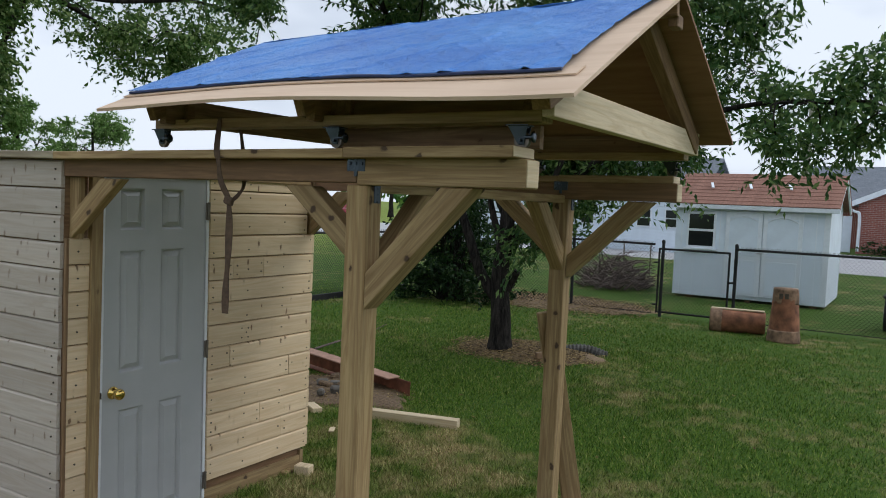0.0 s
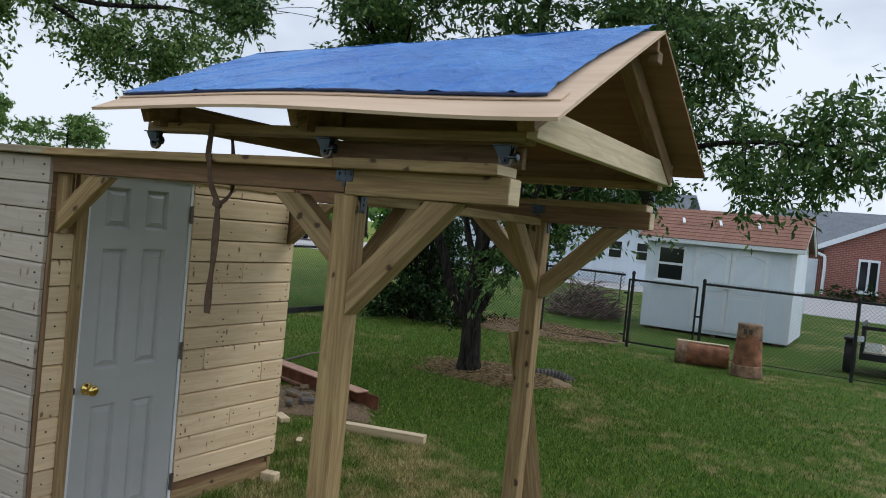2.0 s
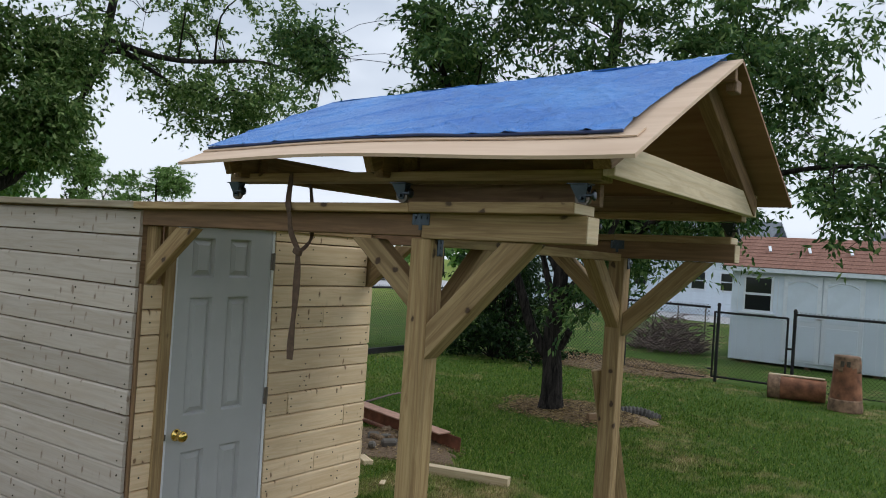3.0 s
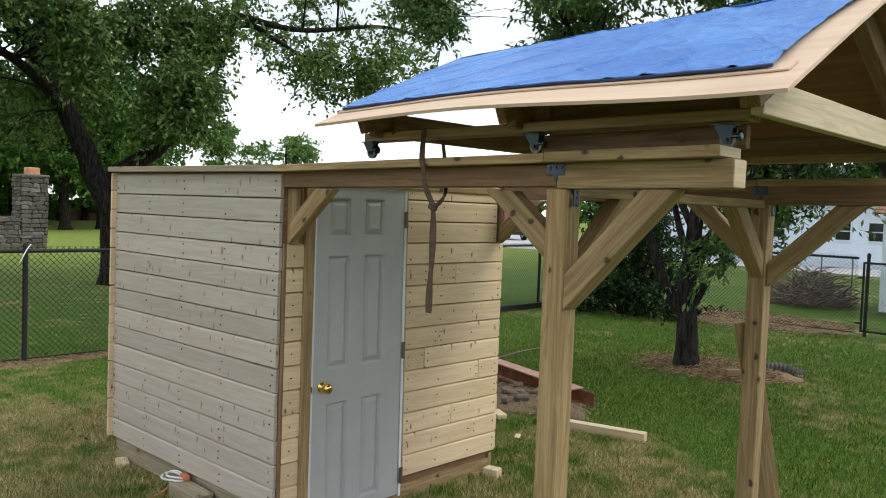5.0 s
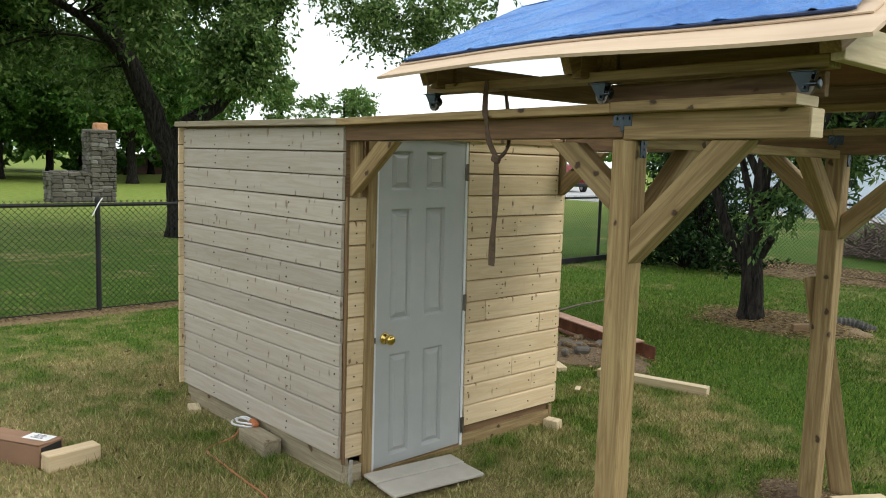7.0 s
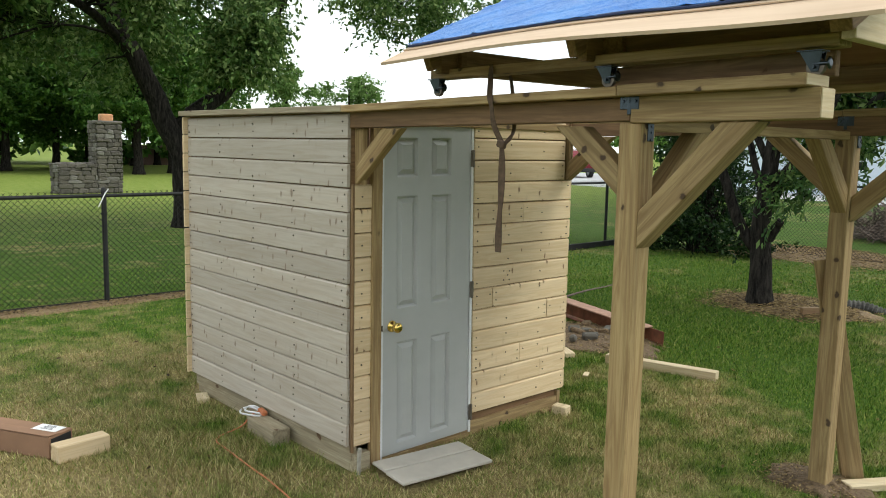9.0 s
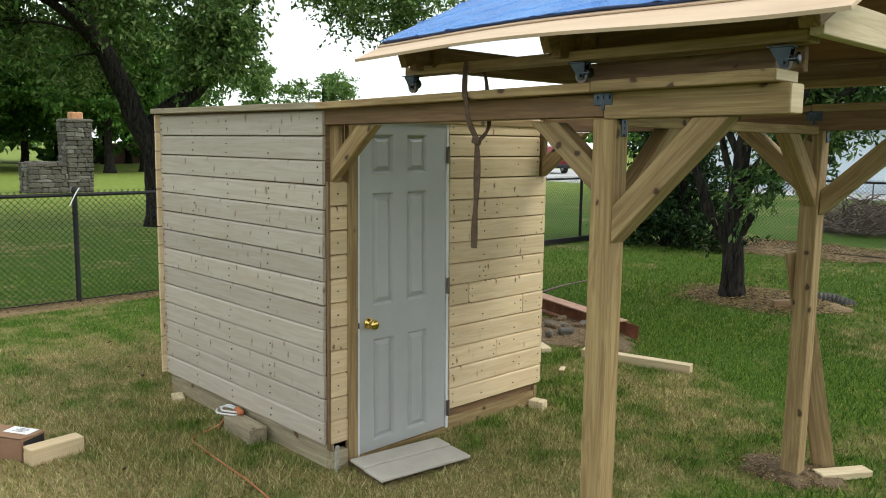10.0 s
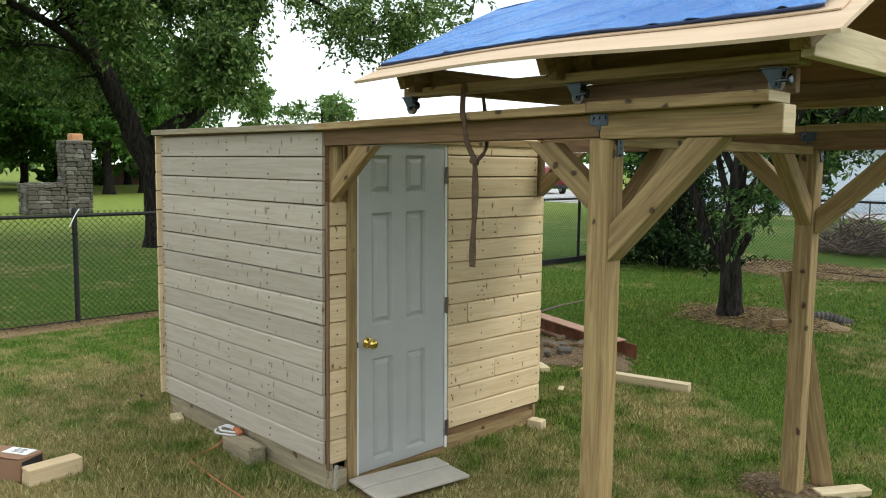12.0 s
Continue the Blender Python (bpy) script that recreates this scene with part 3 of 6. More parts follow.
knob = part("door_knob", lathe([(0.031, 0), (0.031, 0.004), (0.026, 0.009), (0.012, 0.012), (0.011, 0.028), (0.021, 0.034), (0.027, 0.044), (0.027, 0.055), (0.021, 0.064), (0.008, 0.067)]),
            M_BRASS, door, "polished brass knob", pose(DX0 + 0.060, -0.012, 0.742, 90, 0, 0), smooth=True)
for z in (1.622, 0.88, 0.154):
    b = box(0.022, 0.006, 0.092, 0.001)
    rod(0.0065, 0.096, 8, m=Matrix.Translation((0.004, -0.006, -0.048)), bm=b)
    part("hinge", b, M_HINGE, door, "dull steel hinge", pose(DX1 - 0.022 + (1.622 - z) * 0.018, -0.018, z))
timber("jamb", (0.190, -0.010, 0.03), (0.186, -0.010, 1.79), 0.022, 0.024, M_JAMB, door, "white painted jamb", up=(0, 1, 0))
timber("jamb", (0.850, -0.006, 0.03), (0.826, -0.006, 1.79), 0.02, 0.012, M_JAMB, door, "white painted jamb", up=(0, 1, 0))
timber("casing", (0.149, -0.016, 0.03), (0.149, -0.016, 1.785), 0.034, 0.060, M_TREATED, door, "treated timber casing", up=(1, 0, 0))
part("strike_plate", box(0.004, 0.018, 0.03, 0.001), M_HINGE, door, "dark latch plate", pose(0.186, -0.024, 0.742))
part("weather_strip", box(0.006, 0.012, 1.74, 0.001), M_JAMB, door, "", pose(0.2010, -0.002, 0.92))

# ---- pavilion beyond the front wall: rails that the roof rolls out on ----
YE = -2.262                  # outer end of the rails
ZB0, ZB1 = 1.765, 1.780      # underside of the rail beams at the shed and at the outer end
CAP0, CAP1 = 1.842, 1.868


def zline(y, z0, z1):
    return z0 + (z1 - z0) * (y / YE)


def rail(x0, x1, capx0, capx1, post_y, name):
    r = thing(name, ((x0 + x1) / 2, -1.1, 1.8), "treated timber rail beam with a flat cap board on top", "beam", "roof rails")
    xm = (x0 + x1) / 2
    h = CAP0 - ZB0
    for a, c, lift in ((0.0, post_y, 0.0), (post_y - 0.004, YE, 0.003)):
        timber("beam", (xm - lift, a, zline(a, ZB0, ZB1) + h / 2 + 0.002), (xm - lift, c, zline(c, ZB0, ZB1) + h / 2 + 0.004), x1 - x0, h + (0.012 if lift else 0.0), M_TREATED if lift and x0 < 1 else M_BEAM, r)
    cm = (capx0 + capx1) / 2
    for a, c, lift in ((L + 0.04, post_y + 0.02, 0.0), (post_y + 0.017, YE + 0.022, 0.002)):
        za = CAP0 + (max(0, -a) / -YE) * (CAP1 - CAP0)
        zc = CAP0 + (max(0, -c) / -YE) * (CAP1 - CAP0)
        if a > 0:
            timber("cap_board", (cm, a, CAP0 + 0.026), (cm, 0.0, CAP0 + 0.016), capx1 - capx0, 0.032, M_WEATHERED, r)
            timber("cap_board", (cm, -0.001, CAP0 + 0.014), (cm, c, zc + 0.016), capx1 - capx0, 0.032, M_TREATED, r)
        else:
            timber("cap_board", (cm, a, za + 0.018), (cm, c, zc + 0.018), capx1 - capx0 + 0.004, 0.036, M_TREATED, r)
    part("end_grain", box(x1 - x0 - 0.006, 0.004, h + 0.006, 0.001), M_FRESH, r, "pale sawn end", pose(xm - 0.003, YE - 0.0015, zline(YE, ZB0, ZB1) + h / 2 + 0.004))
    part("end_grain", box(capx1 - capx0 - 0.004, 0.004, 0.030, 0.001), M_FRESH, r, "pale sawn end", pose(cm, YE + 0.0205, CAP1 + 0.018))
    b = box(0.004, 0.075, 0.045, 0.001)
    for dy in (-0.025, 0.0, 0.025):
        rod(0.006, 0.006, 6, m=pose(-0.001, dy, 0.004, 0, -90, 0), bm=b)
    box(0.006, 0.014, 0.06, 0.001, (0.0, 0, -0.01), b)
    part("splice_plate", b, M_ZINC, r, "zinc-plated tie plate", pose(x0 - 0.004, post_y, zline(post_y, ZB0, ZB1) + 0.065))
    return r


P1Y, P2Y = -1.626, -1.662
rail(-0.004, 0.084, -0.060, 0.086, P1Y, "rail_beam")
rail(W, W + 0.088, W - 0.002, W + 0.118, P2Y, "rail_beam")


def post(x, y, top, lean=0.0):
    p = thing("timber_post", (x, y, 0), "squared treated timber post with knots, set in the lawn", "post", "rail posts")
    timber("shaft", (x + lean, y, -0.25), (x, y, top), 0.088, 0.088, M_TREATED, p, up=(0, 1, 0), bevel=0.004)
    b = box(0.035, 0.004, 0.06, 0.001)
    for dz in (-0.025, 0.0, 0.02):
        rod(0.005, 0.005, 6, m=pose(rng.uniform(-0.015, 0.015), 0, dz, 90, 0, 0), bm=b)
    part("tie_plate", b, M_ZINC, p, "zinc-plated tie plate", pose(x + 0.012, y - 0.0465, top - 0.03))
    return p


post1 = post(0.044, P1Y, 1.772)
post2 = post(W + 0.044, P2Y, 1.775, -0.012)


def knee_mesh(reach, rise, w, t):
    """A brace seen from the side: lower edge from (0, 0) to (reach, rise), w deep, ends cut plumb and level; grain along x."""
    ang = math.atan2(rise, reach)
    prof = [(0, 0), (reach, rise), (reach - w / math.sin(ang), rise), (0, w / math.cos(ang))]
    c, s_ = math.cos(ang), math.sin(ang)
    prof = [(c * x + s_ * z, -s_ * x + c * z) for x, z in prof]
    b = bmesh.new()
    q = [[b.verts.new((x, y, z)) for x, z in prof] for y in (-t / 2, t / 2)]
    b.faces.new(q[0])
    b.faces.new(q[1][::-1])
    for i in range(4):
        b.faces.new((q[0][i], q[1][i], q[1][(i + 1) % 4], q[0][(i + 1) % 4]))
    bmesh.ops.recalc_face_normals(b, faces=b.faces)
    bmesh.ops.bevel(b, geom=list(b.edges), offset=0.004, segments=1, affect="EDGES")
    return b, ang


def knee(x, y, z, turn, reach, ztop, w, t, parent):
    """A knee brace whose lower tip stands at (x, y, z) and which rises towards the heading turn (degrees from +x)."""
    b, ang = knee_mesh(reach, ztop - z, w, t)
    m = Matrix.Translation((x, y, z)) @ Matrix.Rotation(radians(turn), 4, "Z") @ Matrix.Rotation(-ang, 4, "Y")
    return part("knee_brace", b, M_TREATED, parent, "", m)


knee(0.044, P1Y - 0.045, 1.345, -90, 0.41, 1.774, 0.088, 0.085, post1)
knee(0.044, P1Y + 0.045, 1.52, 90, 0.29, 1.764, 0.080, 0.07, post1)
knee(0.089, P1Y, 1.37, 0, 0.42, 1.750, 0.088, 0.07, post1)
knee(W + 0.05, P2Y - 0.045, 1.36, -90, 0.44, 1.774, 0.088, 0.075, post2)
knee(W + 0.05, P2Y + 0.045, 1.45, 90, 0.36, 1.764, 0.080, 0.07, post2)
knee(W - 0.001, P2Y, 1.40, 180, 0.36, 1.750, 0.088, 0.07, post2)
cross = tagged(timber("cross_beam", (0.09, P1Y, 1.768), (W, P2Y, 1.772), 0.05, 0.04, M_TREATED), "treated timber beam tying the two posts together", "beam")


def wall_brace(x, parent):
    b, ang = knee_mesh(0.335, 0.272, 0.085, 0.05)
    part("knee_brace", b, M_TREATED, parent, "", Matrix.Translation((x, -0.035, 1.492)) @ Matrix.Rotation(radians(-90), 4, "Z") @ Matrix.Rotation(-ang, 4, "Y"))


wall_brace(0.035, hut_wall_front)
wall_brace(W - 0.045, hut_wall_front)

# ---- the roof, rolled out over the rails ----
RX, RZ = 0.80, 2.507         # ridge
EX, EZ = 1.02, 2.036         # half span and height of the near eave
EZ_FAR = 2.082               # the other eave sits a little higher
RY0, RY1 = -0.515, -2.485      # far and near gable ends


def ridge_z(y):
    return RZ + 0.026 - 0.068 * (1 - (y - RY0) / (RY1 - RY0))


roof = thing("rolling_roof", (RX, -1.45, 1.93), "gabled plywood roof on casters under a blue tarpaulin", "roof")
slope = math.atan2(RZ - EZ, EX)


def sheet(side, name, mat, lo, hi, y0, y1, lift, thick, nx=24, ny=40, wave=0.0, seed=0, curl=0.0):
    """A slightly uneven sheet on one slope; lo and hi run from the ridge (0) to the eave (1)."""
    sx = -1 if side == "near" else 1
    b = bmesh.new()
    nrm = Vector((sx * math.sin(slope), 0, math.cos(slope)))
    top, bot = [], []
    for j in range(ny + 1):
        for i in range(nx + 1):
            u = lo + (hi - lo) * i / nx
            y_end = y1 - curl * (1 - (u / hi)) ** 2.2 + curl * 0.35 * math.sin(u / hi * 3.1416)
            y_start = y0 + 0.12 * (1 - u)
            y = y_start + (y_end - y_start) * j / ny
            eave = EZ if sx < 0 else EZ_FAR
            p = Vector((RX + sx * EX * u, y, ridge_z(y) + (eave - ridge_z(y)) * u))
            w = wave * (noise.noise((u * 2.2 + seed, y * 2.3, seed)) + 0.5 * noise.noise((u * 7 + seed, y * 6.5, 3.1))
                        + 0.22 * noise.noise((u * 17 + seed, y * 15, 9.1)))
            if wave:
                a = noise.noise((u * 3.1 - y * 2.4 + seed, u * 1.1 + y * 0.8, 4.0)) + 0.35 * noise.noise((u * 6 + y * 5, y * 3 - u, seed))
                e = noise.noise((u * 5.2 + y * 4.1, seed + u - y, 7.7))
                w += wave * (1.0 * max(0.0, 1 - abs(a) * 7) ** 2 + 0.6 * max(0.0, 1 - abs(e) * 8) ** 2)
            sag = 0.012 * math.sin((y - 0.2) * 3.1) * u * u
            p = p + nrm * (lift + w + sag)
            top.append(b.verts.new(p))
            bot.append(b.verts.new(p - nrm * thick))
    n = nx + 1
    for j in range(ny):
        for i in range(nx):
            a, c, d, e = j * n + i, j * n + i + 1, (j + 1) * n + i + 1, (j + 1) * n + i
            b.faces.new((top[a], top[c], top[d], top[e]))
            b.faces.new((bot[e], bot[d], bot[c], bot[a]))
    rim = [j * n for j in range(ny + 1)], [j * n + nx for j in range(ny + 1)], list(range(n)), [ny * n + i for i in range(n)]
    for line in rim:
        for a, c in zip(line, line[1:]):
            b.faces.new((top[a], top[c], bot[c], bot[a]))
    bmesh.ops.recalc_face_normals(b, faces=b.faces)
    return b


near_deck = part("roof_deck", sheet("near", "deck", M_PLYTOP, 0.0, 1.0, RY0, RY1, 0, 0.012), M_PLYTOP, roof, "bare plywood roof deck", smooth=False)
# far half shows its underside, so it takes the plywood with painted shade
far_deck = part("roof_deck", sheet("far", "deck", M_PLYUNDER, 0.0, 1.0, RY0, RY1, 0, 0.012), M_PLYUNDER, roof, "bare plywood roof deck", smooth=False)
part("edge_batten", sheet("near", "lath", M_PLYTOP, 0.80, 0.865, RY0 - 0.0, RY1 + 0.05, 0.007, 0.005, 4, 40), M_PLYTOP, roof, "thin plywood lap")
rafter_w = 0.04
for y in (RY1 + 0.16, -1.42, RY0 - 0.14):
    for sx in (-1, 1):
        p0 = Vector((RX + sx * 0.02, y, ridge_z(y) - 0.062))
        p1 = Vector((RX + sx * EX * 0.86, y, ridge_z(y) + (EZ - ridge_z(y)) * 0.86 - 0.062))
        # framing under the deck in dark brown: the roof's shade is in this colour
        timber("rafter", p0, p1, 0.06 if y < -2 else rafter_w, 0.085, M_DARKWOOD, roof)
    # only the outer tie keeps its pale colour; inner ones are coloured as shaded
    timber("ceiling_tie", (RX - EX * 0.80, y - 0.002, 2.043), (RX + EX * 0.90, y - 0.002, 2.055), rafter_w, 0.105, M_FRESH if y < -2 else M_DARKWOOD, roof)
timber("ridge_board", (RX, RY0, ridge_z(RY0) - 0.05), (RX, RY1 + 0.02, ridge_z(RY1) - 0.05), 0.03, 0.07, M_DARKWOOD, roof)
part("ridge_block", box(0.07, 0.04, 0.05, 0.004), M_DARKWOOD, roof, "", pose(RX + 0.04, RY1 + 0.04, RZ - 0.07))
SX0, SX1 = 0.075, W + 0.045
for x in (SX0, SX1):
    timber("sill_rail", (x, RY0 - 0.04, 1.992), (x, RY1 + 0.20, 2.000), 0.088, 0.036, M_TREATED, roof)
for x, y in ((SX0 + 0.02, RY1 + 0.24), (SX0 + 0.02, -1.48), (SX0 + 0.02, RY0 - 0.14), (SX1, RY1 + 0.24), (SX1, -1.42), (SX1, RY0 - 0.10)):
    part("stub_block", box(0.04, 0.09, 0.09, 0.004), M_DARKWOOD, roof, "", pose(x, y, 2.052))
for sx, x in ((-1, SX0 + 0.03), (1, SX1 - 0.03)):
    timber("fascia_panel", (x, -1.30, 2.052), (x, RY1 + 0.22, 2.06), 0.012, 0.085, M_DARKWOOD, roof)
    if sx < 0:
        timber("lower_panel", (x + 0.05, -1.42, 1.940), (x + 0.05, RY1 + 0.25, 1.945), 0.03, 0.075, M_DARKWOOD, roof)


def caster(x, y, z, parent):
    """A rigid zinc caster: plate, fork and wheel."""
    b = box(0.05, 0.075, 0.004, 0.001, (0, 0, 0.0))
    for dx in (-0.016, 0.016):
        c = box(0.003, 0.066, 0.058, 0.001, (dx, 0.0, -0.030))
        for v in c.verts:
            low = (-v.co.z) / 0.06
            v.co.y = v.co.y * (1 - 0.70 * low) - 0.014 * low
            v.co.x *= 1 - 0.25 * low
        join(b, c)
    rod(0.005, 0.05, 8, m=pose(-0.025, -0.012, -0.046, 0, 90, 0), bm=b)
    for dy in (-0.026, 0.026):
        rod(0.006, 0.006, 6, m=Matrix.Translation((0.0, dy, -0.008)), bm=b)
    f = part("caster", b, M_ZINC, parent, "zinc-plated rigid caster", pose(x, y, z), smooth=False)
    w = lathe([(0.004, -0.007), (0.010, -0.009), (0.026, -0.008), (0.027, -0.005), (0.021, 0.0), (0.027, 0.005), (0.026, 0.008), (0.010, 0.009), (0.004, 0.007)], 20)
    part("wheel", w, M_HINGE, f, "grooved steel wheel", pose(x, y - 0.012, z - 0.045, 0, 90, 0), smooth=False)
    part("bolt", rod(0.006, 0.050, 10), M_ZINC, f, "", pose(x - 0.010, y - 0.008, z - 0.036, 90, 0, 0), smooth=False)
    part("washer", lathe([(0.006, 0), (0.017, 0.0), (0.018, 0.003), (0.012, 0.006), (0.006, 0.006)], 16), M_ZINC, f, "", pose(x - 0.010, y - 0.052, z - 0.036, 90, 0, 0), smooth=True)


for x in (0.040, W + 0.045):
    for y in (RY1 + 0.275, -1.49, -0.59):
        caster(x, y, 1.971, roof)

tarp = thing("tarpaulin", (RX, -1.4, RZ), "creased blue plastic tarpaulin over the plywood roof", "tarpaulin")
part("near_half", sheet("near", "tarp", M_TARP, -0.01, 0.845, RY0 - 0.004, RY1 + 0.10, 0.018, 0.0015, 110, 190, 0.0075, 2.0, 0.06), M_TARP, tarp, "", smooth=True)
part("far_half", sheet("far", "tarp", M_TARP, -0.01, 0.55, RY0 - 0.004, RY1 + 0.07, 0.020, 0.0015, 30, 60, 0.006, 5.0), M_TARP, tarp, "", smooth=True)
hem = [(RX - EX * 0.85, y, ridge_z(y) + (EZ - ridge_z(y)) * 0.85 + 0.016 + 0.012 * math.sin((y - 0.2) * 3.1) * 0.72 + 0.006 * noise.noise((y * 4, 0, 1))) for y in np.linspace(RY0 - 0.004, RY1 + 0.10, 60)]
part("hem", tube(hem, 0.0055, 6), plain("dark_blue_hem", (0.02, 0.035, 0.11), 0.5), tarp, "dark rolled hem")

# ---- ratchet strap over the near rail ----
strap = thing("ratchet_strap", (-0.055, -1.05, 1.27), "brown webbing strap knotted round the rail, its tail hanging", "strap")


def ribbon(points, width, thick, side):
    b = bmesh.new()
    pts = curve_points(points, 36)
    s = Vector(side).normalized()
    prev = None
    for i, p in enumerate(pts):
        d = (pts[min(i + 1, len(pts) - 1)] - pts[max(i - 1, 0)]).normalized()
        nn = d.cross(s).normalized()
        tw = 0.25 * math.sin(i * 0.35)
        ss = (s * math.cos(tw) + nn * math.sin(tw))
        mm = d.cross(ss).normalized()
        q = [b.verts.new(p + a * ss * width / 2 + c * mm * thick / 2) for a, c in ((-1, -1), (1, -1), (1, 1), (-1, 1))]
        if prev:
            for k in range(4):
                b.faces.new((prev[k], prev[(k + 1) % 4], q[(k + 1) % 4], q[k]))
        else:
            b.faces.new(q[::-1])
        prev = q
    b.faces.new(prev)
    return b


part("front_run", ribbon([(0.030, -0.925, 2.015), (0.022, -0.935, 1.99), (-0.062, -1.015, 1.885), (-0.067, -1.03, 1.84), (-0.066, -1.045, 1.77), (-0.058, -1.078, 1.705)], 0.026, 0.003, (0, 1, 0)), M_STRAP, strap)
part("back_run", ribbon([(0.125, -0.94, 2.0), (0.110, -0.975, 1.90), (0.098, -1.0, 1.77), (0.02, -1.055, 1.725), (-0.052, -1.082, 1.69)], 0.020, 0.003, (0, 1, 0)), M_STRAP, strap)
part("tail", ribbon([(-0.057, -1.078, 1.71), (-0.057, -1.085, 1.64), (-0.057, -1.085, 1.50), (-0.057, -1.078, 1.38), (-0.058, -1.078, 1.275)], 0.030, 0.003, (0, 1, 0)), M_STRAP, strap)
part("knot", box(0.02, 0.045, 0.03, 0.006), M_STRAP, strap, "", pose(-0.057, -1.08, 1.695, 20, 0, 0))

# ---- foliage ----


def leaves_mesh(name, centres, spread, per, size, mat, seed, droop=0.5, flat=0.75, parent=None, label=""):
    """A crown of many small leaves set along fine sprays round the given centres; one mesh."""
    g = np.random.default_rng(seed)
    each = 13
    sprays = max(1, per // each)
    c = np.repeat(np.asarray(centres, float), sprays, axis=0)
    s = np.repeat(np.asarray(spread, float), sprays)[:, None]
    m = len(c)
    root = c + g.normal(size=(m, 3)) * s * (0.30, 0.30, 0.24)
    way = g.normal(size=(m, 3)) * (1, 1, 0.45)
    way /= np.linalg.norm(way, axis=1)[:, None]
    reach = s * g.uniform(0.45, 1.15, (m, 1))
    u = np.tile(np.linspace(0.12, 1.0, each), m)[:, None]
    root, way, reach = (np.repeat(q, each, axis=0) for q in (root, way, reach))
    n = m * each
    p = root + way * reach * u
    p[:, 2] -= (droop * 0.55 * reach * u ** 2)[:, 0]
    p += g.normal(size=(n, 3)) * size[0] * 0.12
    d = way * 0.55 + g.normal(size=(n, 3)) * 0.62
    d[:, 2] -= droop * 1.1
    d /= np.linalg.norm(d, axis=1)[:, None]
    w = np.cross(d, g.normal(size=(n, 3)))
    w /= np.linalg.norm(w, axis=1)[:, None] + 1e-9
    k = size[0] * g.uniform(0.6, 1.25, n)[:, None]
    h = size[1] * g.uniform(0.7, 1.2, n)[:, None]
    up = np.cross(d, w)
    v = np.stack([p, p + d * k * 0.45 + w * h * 0.5 + up * h * 0.15, p + d * k, p + d * k * 0.45 - w * h * 0.5 + up * h * 0.15], 1).reshape(-1, 3)
    me = bpy.data.meshes.new(name)
    me.vertices.add(len(v))
    me.vertices.foreach_set("co", v.ravel())
    me.loops.add(4 * n)
    me.loops.foreach_set("vertex_index", np.arange(4 * n, dtype=np.int32))
    me.polygons.add(n)
    me.polygons.foreach_set("loop_start", np.arange(0, 4 * n, 4, dtype=np.int32))
    me.polygons.foreach_set("loop_total", np.full(n, 4, dtype=np.int32))
    me.update()
    me.validate()
    me.materials.append(mat)
    ob = new(name, me)
    place(ob, Matrix(), parent)
    return tagged(ob, label, kind="stuff")


def tree(name, at, limbs, zones, per, size, mat, label, seed, twig=0.011, spread=(0.35, 0.75), droop=0.5, hollow=0.45, bark_mat=None):
    """A tree: limbs are (points, first radius, last radius); zones are (centre, radii, clusters)."""
    r = random.Random(seed)
    t = thing(name, at, label, "tree")
    lines = [(curve_points(p, 22), a, c) for p, a, c in limbs]
    joints = []
    for i, (p, a, c) in enumerate(lines):
        rad = [a + (c - a) * (k / (len(p) - 1)) ** 0.8 for k in range(len(p))]
        pts = [q + Vector((noise.noise(q * 1.7), noise.noise(q * 1.9 + Vector((9, 0, 0))), 0)) * a * 0.25 if 0 < k else q for k, q in enumerate(p)]
        if i == 0:
            rad[0] *= 1.45
            rad[1] *= 1.15
        part("trunk" if i == 0 else "limb", tube(pts, rad, 12 if i == 0 else 8), bark_mat or M_BARK, t, smooth=True)
        joints += [(q, rr) for q, rr in zip(pts[len(pts) // 3:], rad[len(pts) // 3:])]
    centres, size_of = [], []
    b = bmesh.new()
    for (cx, cy, cz), (ax, ay, az), count in zones:
        made = 0
        tries = 0
        while made < count and tries < count * 30:
            tries += 1
            q = Vector((r.uniform(-1, 1), r.uniform(-1, 1), r.uniform(-1, 1)))
            if not 0.15 < q.length < 1:
                continue
            q = Vector((cx + q.x * ax, cy + q.y * ay, cz + q.z * az))
            if noise.noise(q * 0.55 + Vector((seed, 0, 0))) < hollow - 0.5:
                continue
            made += 1
            centres.append(q)
            size_of.append(r.uniform(*spread))
            j, rr = min(joints, key=lambda e: (e[0] - q).length_squared * (1.0 if e[0].z < q.z + 0.6 else 3.0))
            mid = (j + q) / 2 + Vector((r.uniform(-0.2, 0.2), r.uniform(-0.2, 0.2), 0.12 * (q - j).length))
            pts = curve_points([j, mid, q, q + Vector((r.uniform(-0.3, 0.3), r.uniform(-0.3, 0.3), -0.18))], 9)
            n = len(pts)
            tube(pts, [max(0.004, min(rr * 0.6, twig * (0.7 + 0.5 * (q - j).length)) * (1 - 0.85 * k / n)) for k in range(n)], 4, b)
            if r.random() < 0.25:
                joints.append((mid, twig))
    part("branch_work", b, bark_mat or M_BARK, t, smooth=True)
    leaves_mesh("crown", centres, size_of, per, size, mat, seed, droop, parent=t, label="uneven crown of small green leaves")
    return t


